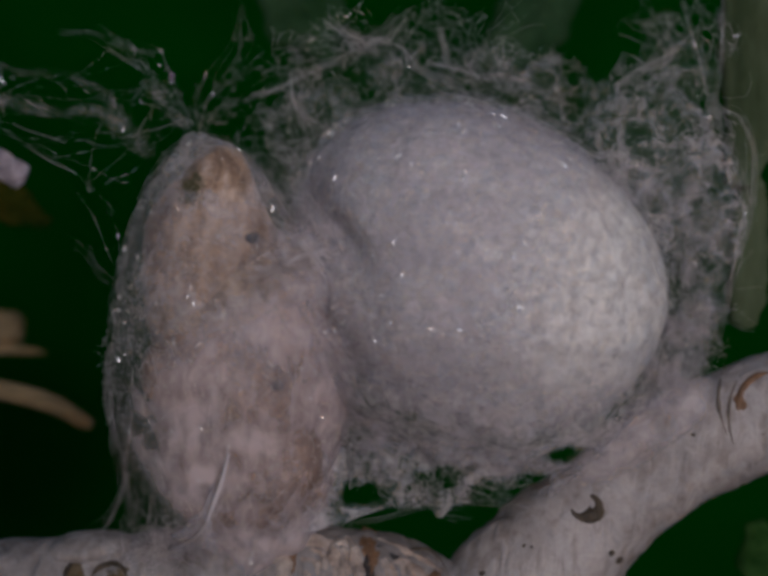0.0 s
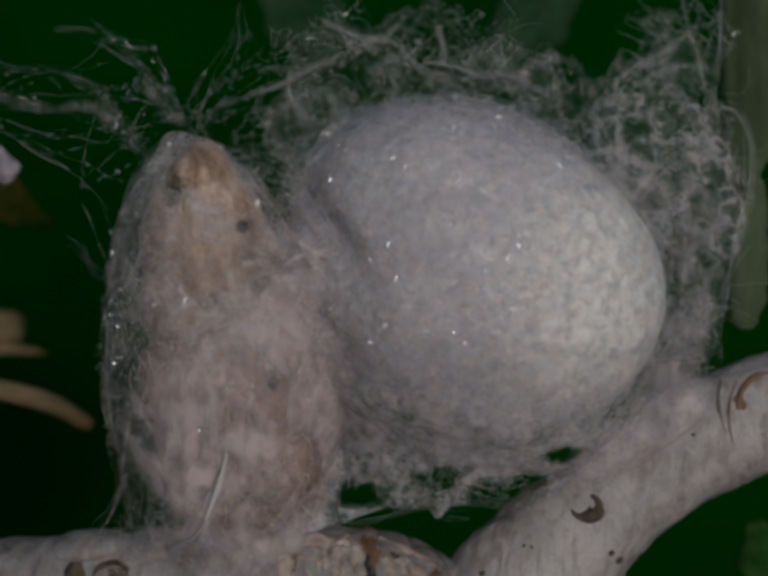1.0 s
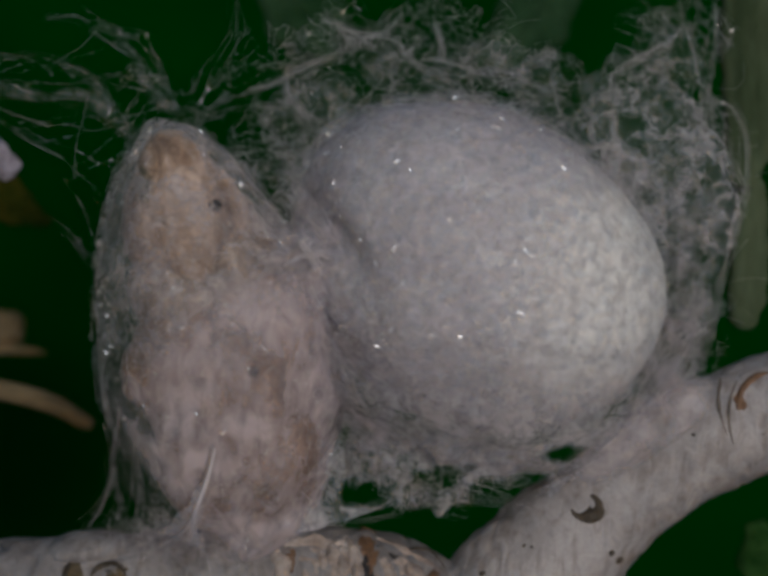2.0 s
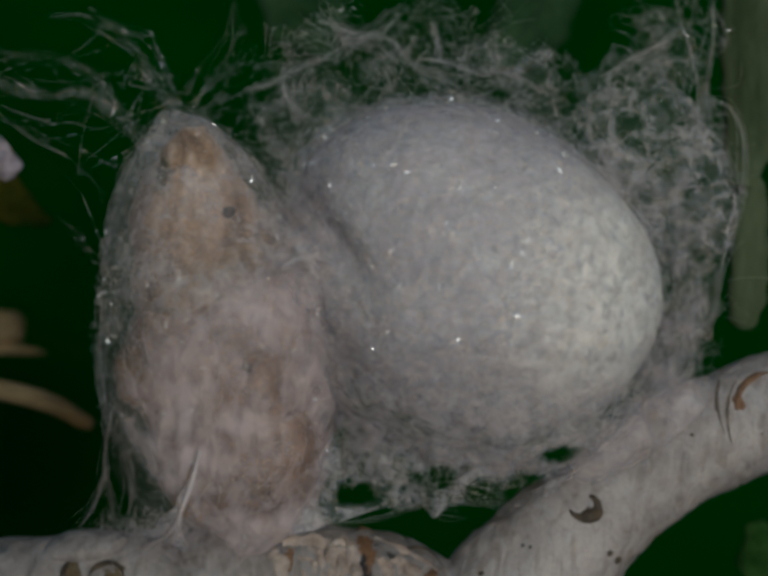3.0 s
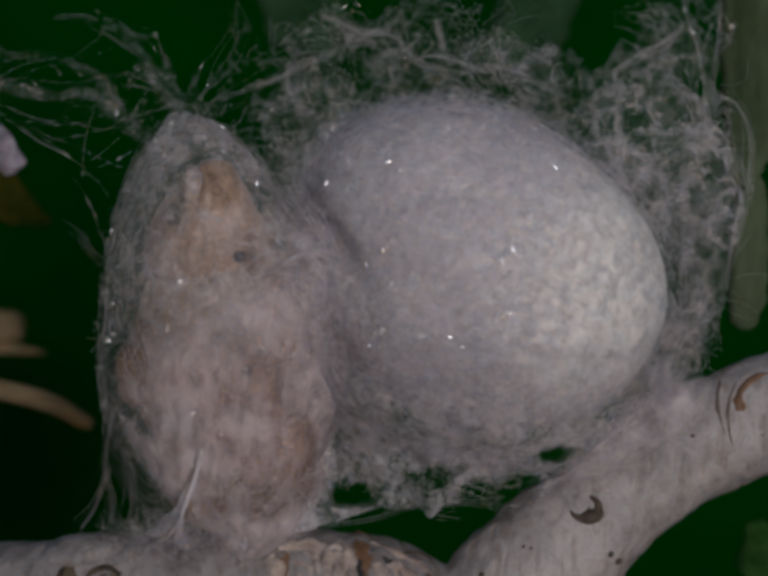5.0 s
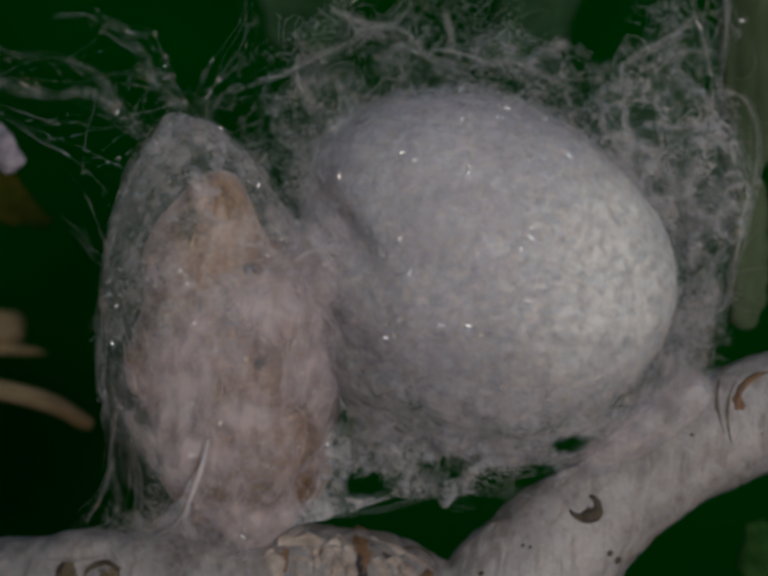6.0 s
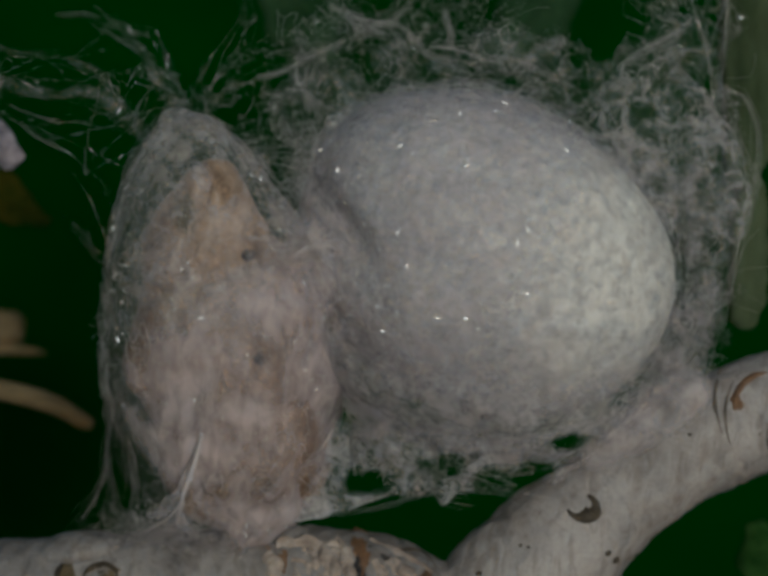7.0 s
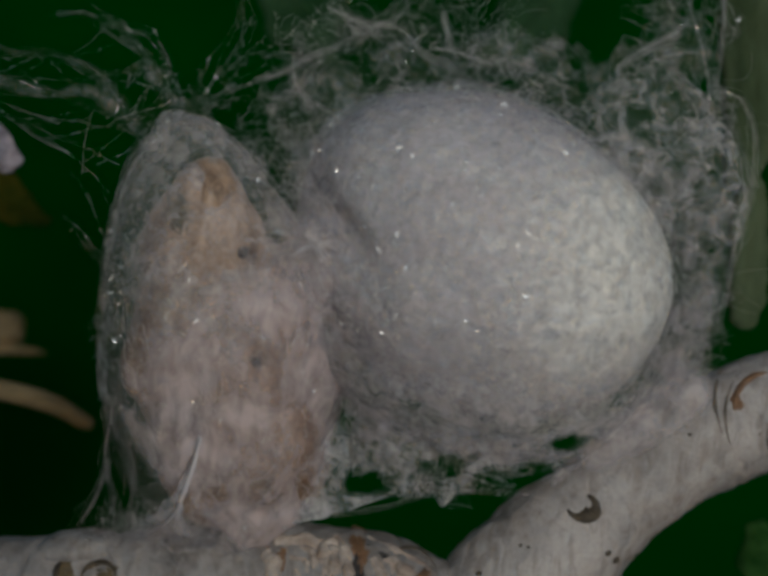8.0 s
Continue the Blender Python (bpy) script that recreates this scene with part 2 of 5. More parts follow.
SOIL = plant_material("dark soil", (0.02, 0.018, 0.012), (0.06, 0.05, 0.035), 0.02, None, 0.9)


# ---- shaping ----
RNG = np.random.default_rng(7)
FINE = 0.30           # fineness of all silk threads


def mm(x, y, z, rx=0, ry=0, rz=0):
    return pose(x * MM, y * MM, z * MM, rx, ry, rz)


def behind(x, z, y):
    """The place at depth y in line with x, z of the middle plane."""
    k = (DIST + y) / DIST
    return (x * k, y, z * k)


def mesh_from(name, verts, quads, material, smooth=True, cover=None):
    """A mesh from arrays: verts in millimetres, faces of four corners; cover: how dense a film is at each corner."""
    verts, quads = np.asarray(verts, np.float32) * MM, np.asarray(quads, np.int32)
    me = bpy.data.meshes.new(name)
    me.vertices.add(len(verts))
    me.vertices.foreach_set("co", verts.ravel())
    me.loops.add(quads.size)
    me.loops.foreach_set("vertex_index", quads.ravel())
    me.polygons.add(len(quads))
    me.polygons.foreach_set("loop_start", np.arange(0, quads.size, quads.shape[1], dtype=np.int32))
    me.polygons.foreach_set("use_smooth", np.full(len(quads), smooth))
    me.update(calc_edges=True)
    if cover is not None:
        me.attributes.new("cover", "FLOAT", "POINT").data.foreach_set("value", np.asarray(cover, np.float32))
    me.validate()
    me.materials.append(material)
    return me


def part(name, me, parent=None, label="", m=None):
    ob = new(name, me)
    if parent is not None:
        ob.parent = parent
    if m is not None:
        ob.matrix_basis = m
    return tagged(ob, label)


def unit(v):
    return v / np.maximum(np.linalg.norm(v, axis=-1, keepdims=True), 1e-9)


def tubes(paths, radius, sides=3):
    """Thin tapered tubes along paths (n, steps, 3)."""
    n, s, _ = paths.shape
    t = unit(np.gradient(paths, axis=1))
    ref = unit(RNG.normal(size=(n, 1, 3)))
    a = unit(np.cross(t, ref) + 1e-6)
    b = np.cross(t, a)
    radius = FINE * np.broadcast_to(np.asarray(radius, float).reshape(-1, 1), (n, s)) * (0.35 + 0.65 * np.sin(np.linspace(0.12, math.pi - 0.12, s)) ** 0.4)
    ang = np.arange(sides) * 2 * math.pi / sides
    ring = (np.cos(ang)[None, None, :, None] * a[:, :, None] + np.sin(ang)[None, None, :, None] * b[:, :, None]) * radius[:, :, None, None]
    verts = (paths[:, :, None] + ring).reshape(-1, 3)
    idx = np.arange(n * s * sides).reshape(n, s, sides)
    nxt = np.roll(idx, -1, axis=2)
    quads = np.stack([idx[:, :-1], nxt[:, :-1], nxt[:, 1:], idx[:, 1:]], axis=-1).reshape(-1, 4)
    return verts, quads


def wander(start, way, length, steps=16, curl=0.25, hold=None):
    """Curling paths from start along way; hold keeps them on a surface."""
    p, d = start.copy(), unit(way)
    step = (np.broadcast_to(np.asarray(length, float), (len(p),)) / (steps - 1))[:, None]
    spin = RNG.normal(size=p.shape) * curl
    out = []
    for _ in range(steps):
        if hold is not None:
            p = hold(p)
        out.append(p.copy())
        spin = 0.8 * spin + RNG.normal(size=p.shape) * curl * 0.6
        d = unit(d + np.cross(spin, d))
        p = p + step * d
    return np.stack(out, axis=1)


class Egg:
    """A rounded body: centre, half axes, tilt about the depth axis, how boxy it is, and how its upper half narrows and leans."""

    def __init__(self, centre, half, tilt=0.0, power=2.0, taper=0.0, lean=0.0):
        self.c, self.h, self.power = np.array(centre, float), np.array(half, float), power
        self.m = np.array(Matrix.Rotation(radians(tilt), 3, "Y"))
        self.taper, self.lean = taper, lean

    def onto(self, p, level=1.0):
        q = (p - self.c) @ self.m / self.h
        up = np.clip(q[:, 2], 0, 1.3)
        q[:, 0] = (q[:, 0] - self.lean * up) / (1 - self.taper * up)
        r = (np.abs(q) ** self.power).sum(-1, keepdims=True) ** (1 / self.power)
        q = q / np.maximum(r, 1e-6) * (np.reshape(level, (-1, 1)) if np.ndim(level) else level)
        up = np.clip(q[:, 2], 0, 1.3)
        q[:, 0] = q[:, 0] * (1 - self.taper * up) + self.lean * up
        return (q * self.h) @ self.m.T + self.c

    def points(self, n, level=1.0):
        return self.onto(self.c + RNG.normal(size=(n, 3)) * self.h, level)

    def holder(self, level):
        return lambda p: self.onto(p, level)


def lumps(p, scale, seed=0.0):
    return np.array([noise.noise(Vector(q) * scale + Vector((seed, seed * 1.7, 3.1))) for q in p])


def body(egg, rows=48, cols=64, rough=0.03, scale=0.35, seed=0.0, rings=0, groove=0.0):
    """A lumpy closed skin on an egg, with ring grooves across its height."""
    u, v = np.meshgrid(np.linspace(0.02, math.pi - 0.02, rows), np.arange(cols) * 2 * math.pi / cols, indexing="ij")
    dirs = np.stack([np.sin(u) * np.cos(v), np.sin(u) * np.sin(v), np.cos(u)], -1).reshape(-1, 3)
    p = egg.onto(egg.c + (dirs * egg.h) @ egg.m.T)
    k = 1 + rough * lumps(p, scale, seed) + rough * 0.5 * lumps(p, scale * 2.7, seed + 5)
    if rings:
        k -= groove * np.abs(np.cos(u.ravel() * rings)) ** 6
    p = egg.c + (p - egg.c) * k[:, None]
    idx = np.arange(rows * cols).reshape(rows, cols)
    nxt = np.roll(idx, -1, axis=1)
    quads = np.stack([idx[:-1], idx[1:], nxt[1:], nxt[:-1]], -1).reshape(-1, 4)
    return p, quads


def spline(points, n):
    """A smooth line through a few points (any columns)."""
    pts = np.array(points, float)
    pts = np.vstack([2 * pts[0] - pts[1], pts, 2 * pts[-1] - pts[-2]])
    out = []
    for t in np.linspace(0, len(points) - 1 - 1e-6, n):
        i, f = int(t), t - int(t)
        a, b, c, d = pts[i:i + 4]
        out.append(0.5 * (2 * b + (c - a) * f + (2 * a - 5 * b + 4 * c - d) * f * f + (3 * b - a - 3 * c + d) * f ** 3))
    return np.array(out)


def limb(points, n=120, sides=48, rough=0.04, scale=0.4, seed=0.0, crease=0.0):
    """A woody limb along points of x, y, z, radius, with uneven bark and cross creases."""
    line = spline(points, n)
    c, r = line[:, :3], line[:, 3]
    t = unit(np.gradient(c, axis=0))
    a = unit(np.cross(t, np.array([0.0, 1.0, 0.0])))
    b = np.cross(t, a)
    ang = np.arange(sides) * 2 * math.pi / sides
    out = np.cos(ang)[None, :, None] * a[:, None] + np.sin(ang)[None, :, None] * b[:, None]
    p = (c[:, None] + out * r[:, None, None]).reshape(-1, 3)
    k = rough * lumps(p, scale, seed) + rough * 0.5 * lumps(p, scale * 3.1, seed + 2)
    if crease:
        along = np.repeat(np.cumsum(np.linalg.norm(np.diff(c, axis=0, prepend=c[:1]), axis=1)), sides)
        wob = lumps(p, 0.35, seed + 9)
        k -= crease * np.maximum(0, np.sin(along * 2.1 + wob * 5)) ** 10 * (0.4 + 0.6 * (lumps(p, 0.5, seed + 4) > 0))
    p = p + out.reshape(-1, 3) * (k * np.repeat(r, sides))[:, None]
    idx = np.arange(n * sides).reshape(n, sides)
    nxt = np.roll(idx, -1, axis=1)
    quads = np.stack([idx[:-1], nxt[:-1], nxt[1:], idx[1:]], -1).reshape(-1, 4)
    for row in (idx[0], idx[-1][::-1]):
        half = sides // 2
        quads = np.vstack([quads, [[row[i], row[i + 1], row[sides - 2 - i], row[sides - 1 - i]] for i in range(half - 1)]])
    return p, quads


def ropes(guides, each, spread, steps=26, waver=0.12):
    """Bundles of strands that lie along guide lines and fan out from them."""
    out = []
    at = np.linspace(0, 1, steps)[None, :, None]
    for g in guides:
        line = spline(g, steps)
        off = RNG.normal(size=(each, 1, 3)) * spread
        fan = np.maximum(at, 0.15) ** RNG.uniform(0.3, 1.6, size=(each, 1, 1))
        wig = sum(np.sin(at * k * RNG.uniform(0.7, 1.4, size=(each, 1, 1)) + RNG.uniform(0, 6.3, size=(each, 1, 3))) * RNG.normal(size=(each, 1, 3)) / k for k in (3, 7, 13, 29)) * waver
        out.append(line[None] + off * fan + wig)
    return np.concatenate(out)


def patchy(p, scale, cut, seed):
    return p[lumps(p, scale, seed) > cut]


def film(egg, keep, rows=90, cols=140, rough=0.02, seed=0.0):
    """The part of a lumpy skin on an egg that keep() wants."""
    p, quads = body(egg, rows, cols, rough, 0.3, seed)
    mid = p[quads].mean(axis=1)
    quads = quads[keep(mid)]
    used, back = np.unique(quads, return_inverse=True)
    return p[used], back.reshape(-1, 4)


def flecks(points, length=0.3, girth=1.0):
    """Short bright bits of silk that catch the light."""
    paths = wander(points, RNG.normal(size=points.shape), RNG.uniform(0.3, 1.5, len(points)) * length, 3, 0.08)
    return tubes(paths, girth * (0.010 + 0.034 * RNG.random(len(points)) ** 1.6))


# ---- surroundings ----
# Stands where there is only dark shade; its near-black green paints that shade.
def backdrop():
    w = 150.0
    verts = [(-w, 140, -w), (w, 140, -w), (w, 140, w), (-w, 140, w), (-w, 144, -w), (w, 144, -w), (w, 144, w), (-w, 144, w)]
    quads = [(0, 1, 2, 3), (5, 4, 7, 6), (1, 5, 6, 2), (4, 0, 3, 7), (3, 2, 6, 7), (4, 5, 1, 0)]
    tagged(part("backdrop", mesh_from("backdrop", verts, quads, SHADE, False)), "backdrop sheet coloured as deep dark green shade behind the twig", "backdrop", kind="structure")


def ground():
    w = 20000.0
    verts = [(-w, -w, -420), (w, -w, -420), (w, w, -420), (-w, w, -420), (-w, -w, -450), (w, -w, -450), (w, w, -450), (-w, w, -450)]
    quads = [(0, 1, 2, 3), (7, 6, 5, 4), (0, 4, 5, 1), (1, 5, 6, 2), (2, 6, 7, 3), (3, 7, 4, 0)]
    tagged(part("ground", mesh_from("ground", verts, quads, SOIL, False)), "dark bare soil far below the twig", "ground", kind="structure")


backdrop()
ground()


def slab(points, thick, n=40, cross=10, waver=0.1, seed=0.0, ribs=0.0):
    """A leaf or flake: a strip along points of x, y, z, half width, with two faces and a curved section."""
    line = spline(points, n)
    c, w = line[:, :3], line[:, 3]
    t = unit(np.gradient(c, axis=0))
    side = unit(np.cross(t, np.array([0.0, 1.0, 0.0])))
    s = np.linspace(-1, 1, cross)
    grid = c[:, None] + side[:, None] * (w[:, None] * s[None])[..., None]
    bend = (1 - s ** 2)[None, :, None] * np.array([0, -1.0, 0]) * w[:, None, None] * 0.25
    p = (grid + bend).reshape(-1, 3)
    lift = waver * (lumps(p, 0.4, seed) + 0.5 * lumps(p, 1.3, seed + 3))
    lift += ribs * np.cos(np.tile(s, n) * 14)
    edge = np.tile(np.abs(s) > 0.95, n) * 1.5 * waver * lumps(p, 1.1, seed + 8)
    p = p + np.array([0, -1.0, 0]) * lift[:, None] + np.repeat(side, cross, axis=0) * (edge * np.sign(np.tile(s, n)))[:, None]
    back = p + np.array([0, thick, 0])
    k = n * cross
    f = np.arange(k).reshape(n, cross)
    g = f + k
    quads = [np.stack([f[:-1, :-1], f[:-1, 1:], f[1:, 1:], f[1:, :-1]], -1).reshape(-1, 4),
             np.stack([g[:-1, :-1], g[1:, :-1], g[1:, 1:], g[:-1, 1:]], -1).reshape(-1, 4)]
    rim = np.concatenate([f[0], f[1:, -1], f[-1, -2::-1], f[-2:0:-1, 0]])
    quads.append(np.stack([rim, rim + k, np.roll(rim, -1) + k, np.roll(rim, -1)], -1))
    return np.vstack([p, back]), np.concatenate(quads)


def strip(points, y):
    return [(*behind(x, z, y), w * (DIST + y) / DIST) for x, z, w in points]


def background_plants():
    stalk = tagged(new("green_stalk"), "grey-green ridged plant stalk behind the silk", "stalk")
    part("sheath", mesh_from("sheath", *slab(strip([(19.3, 22, 1.9), (19.1, 13, 1.85), (19.0, 8.5, 1.6), (18.4, 6.4, 1.0), (18.2, 5.2, 0.6)], 9), 1.0, 60, 16, 0.2, 3, 0.02), GREEN), stalk)
    part("stem", mesh_from("stem", *slab(strip([(18.5, 6.2, 0.5), (18.7, 4.2, 0.85), (18.6, 0, 0.9), (18.4, -1.6, 0.75), (18.3, -2.1, 0.3)], 11), 1.0, 40, 12, 0.2, 5, 0.02), GREEN), stalk)
    for name, pts, y, mat, label, cat in (
            ("leaf", [(-5.6, 16, 1.2), (-4.0, 14.0, 2.2), (-3.2, 12.5, 1.4), (-2.6, 11.5, 0.3)], 26, MOSS, "dull grey-green leaf tip hanging behind the web", "leaf"),
            ("leaf", [(9.5, 16.5, 1.0), (7.6, 13.6, 1.9), (6.2, 12.2, 1.4), (4.6, 11.4, 0.3)], 26, MOSS, "dull grey-green leaf slanting behind the web", "leaf"),
            ("leaf", [(-20.6, 5.6, 0.7), (-19.4, 4.6, 1.2), (-18.2, 3.9, 0.8), (-17.1, 3.3, 0.25)], 24, RUSSET, "dark russet and green withered leaf", "leaf"),
            ("leaf", [(20.6, -16, 1.8), (19.6, -13.8, 1.4), (19.0, -11.9, 0.5)], 16, LEAF, "dark green leaf below the twig", "leaf")):
        leaf = tagged(part(name, mesh_from(name, *slab(strip(pts, y), 0.5, 30, 10, 0.35, len(pts) + y, 0.0), mat)), label, cat)
        part("midrib", mesh_from("midrib", *limb([(a, b - w * 0.25, c, 0.16 - 0.03 * k) for k, (a, b, c, w) in enumerate(strip(pts, y))], 30, 8, 0.1, 0.5, y), mat), leaf)
    chip = part("bark_chip", mesh_from("bark_chip", *slab(strip([(-20.1, 7.9, 0.55), (-19.5, 7.1, 0.8), (-19.1, 6.3, 0.72), (-18.9, 5.6, 0.3)], 10), 0.4, 40, 16, 0.5, 2), FLAKE))
    tagged(chip, "pale lilac-grey chip caught beside a withered leaf", "bark chip")

    def rod(pts, y):
        return [(*behind(x, z, y), r * (DIST + y) / DIST) for x, z, r in pts]
    tagged(part("dry_twig", mesh_from("dry_twig", *limb(rod([(-24, -4.6, 0.55), (-19.6, -5.2, 0.52), (-17.0, -5.9, 0.5), (-15.5, -6.7, 0.42), (-14.9, -7.05, 0.3)], 18), 60, 20, 0.12, 0.6, 1), STRAW)),
           "curved straw-brown dry twig, out of focus", "twig")
    stub = part("broken_stub", mesh_from("broken_stub", *limb(rod([(-24, -2.0, 0.9), (-20.2, -2.0, 0.85), (-19.0, -2.0, 0.8), (-18.5, -2.0, 0.75)], 34), 50, 20, 0.4, 0.8, 4), STRAW))
    tagged(stub, "broken straw-brown twig stub with a splinter", "twig")
    part("splinter", mesh_from("splinter", *limb(rod([(-22, -3.1, 0.3), (-19.4, -3.1, 0.28), (-18.2, -3.2, 0.2), (-17.2, -3.3, 0.04)], 34), 30, 12, 0.2, 0.9, 6), STRAW), stub, "pale pointed splinter")
    return chip


chip_thing = background_plants()


# ---- the forked twig ----
def skin_at(ob, x, z):
    """The depth of a branch's near side at x, z, from the plane through its nearest points."""
    co = np.empty(len(ob.data.vertices) * 3, np.float32)
    ob.data.vertices.foreach_get("co", co)
    co = co.reshape(-1, 3).astype(float) / MM
    co = co[co[:, 1] < 1.0]
    near = co[np.argsort(np.hypot(co[:, 0] - x, co[:, 2] - z))[:6]]
    fit, *_ = np.linalg.lstsq(np.column_stack([near[:, 0] - x, near[:, 2] - z, np.ones(6)]), near[:, 1], rcond=0.05)
    return float(np.clip(fit[2], near[:, 1].min(), near[:, 1].max()))


def bark_marks(owner, spots):
    for x, z, r in spots:
        part("lenticel", mesh_from("lenticel", *body(Egg((x, skin_at(owner, x, z) + 0.05, z), (r, 0.12, r * 0.85)), 8, 12, 0.15, 1.5, x), SCAR), owner)


def crescent(name, x, z, r, thick, turn, sweep, mat, owner, label, flat=1.0):
    """A curved mark let into the bark."""
    ang = np.radians(turn + np.linspace(-sweep, sweep, 9))
    pts = []
    for a, k in zip(ang, np.linspace(-1.4, 1.4, 9)):
        px, pz = x + r * math.cos(a), z + r * flat * math.sin(a)
        w = thick * 0.8 * (0.15 + 0.85 * math.cos(k) ** 2)
        pts.append((px, skin_at(owner, px, pz) + w * 0.72, pz, w))
    part(name, mesh_from(name, *limb(pts, 30, 12, 0.15, 1.2, x), mat), owner, label)


def stain(owner, x, z, a, b, turn, mat, label, rings=5, round_=18):
    """A patch laid on the bark, with a ragged edge that sinks into it."""
    verts, t = [], radians(turn)
    for i in range(rings):
        for j in range(round_):
            ang, k = j * 2 * math.pi / round_, max(0.04, i / (rings - 1))
            k *= 1 + 0.9 * k * noise.noise(Vector((math.cos(ang) * 1.3 + x, math.sin(ang) * 1.3, z)))
            u, v = a * k * math.cos(ang), b * k * math.sin(ang)
            px, pz = x + u * math.cos(t) - v * math.sin(t), z + u * math.sin(t) + v * math.cos(t)
            verts.append((px, skin_at(owner, px, pz) + (-0.03 if i < rings - 1 else 0.08), pz))
    f = np.arange(rings * round_).reshape(rings, round_)
    nxt = np.roll(f, -1, axis=1)
    quads = np.stack([f[:-1], f[1:], nxt[1:], nxt[:-1]], -1).reshape(-1, 4)
    low = [(vx, vy + 0.12, vz) for vx, vy, vz in verts]
    n = len(verts)
    rim = f[-1]
    sides = np.stack([rim, rim + n, np.roll(rim, -1) + n, np.roll(rim, -1)], -1)
    part("bark_patch", mesh_from("bark_patch", np.vstack([verts, low]), np.vstack([quads, quads[:, ::-1] + n, sides]), mat), owner, label)


def flake(owner, points, thick, mat, label, seed):
    """A curling strip of bark standing a little off the branch."""
    pts = [(x, skin_at(owner, x, z) - lift, z, w) for x, z, w, lift in points]
    part("bark_flake", mesh_from("bark_flake", *slab(pts, thick, 24, 8, 0.3, seed), mat), owner, label)


def right_branch():
    ob = part("branch", mesh_from("branch", *limb([(4.0, 1, -19.6, 4.5), (8.5, 1, -13.95, 3.65), (11.6, 1, -11.1, 2.95), (15.0, 1, -8.4, 2.95), (19.7, 1, -6.35, 2.9), (26, 1, -4.2, 2.6)], 180, 72, 0.06, 0.45, 2, 0.03), BARK_LIT))
    tagged(ob, "pale grey smooth-barked branch under the cocoon", "branch")
    bark_marks(ob, [(11.35, -13.35, 0.22), (11.75, -13.72, 0.27), (7.0, -12.95, 0.13), (7.35, -13.0, 0.1), (4.9, -14.4, 0.2), (15.5, -7.4, 0.12)])
    crescent("leaf_scar", 10.05, -11.0, 0.72, 0.72, -50, 115, SCAR, ob, "dark brown crescent-shaped bark scar", 0.8)
    cleft = [(x, skin_at(ob, x, z) + w * 0.7, z, w) for x, z, w in ((17.75, -6.2, 0.14), (17.95, -5.5, 0.26), (18.4, -4.85, 0.24), (19.0, -4.45, 0.18), (19.5, -4.3, 0.06))]
    part("crack", mesh_from("crack", *limb(cleft, 36, 12, 0.3, 1.2, 3), SPLIT), ob, "brown curved bark crack")
    stain(ob, 17.85, -5.75, 0.38, 0.5, 20, SPLIT, "orange-brown split in the bark")
    for x, z, r, turn in ((16.85, -5.9, 3.2, 176), (17.3, -6.6, 3.6, 176), (19.4, -7.2, 2.2, 200)):
        crescent("crease", x + r, z, r, 0.16, turn, 32, CREASE, ob, "thin brown crease in the bark")
    return ob


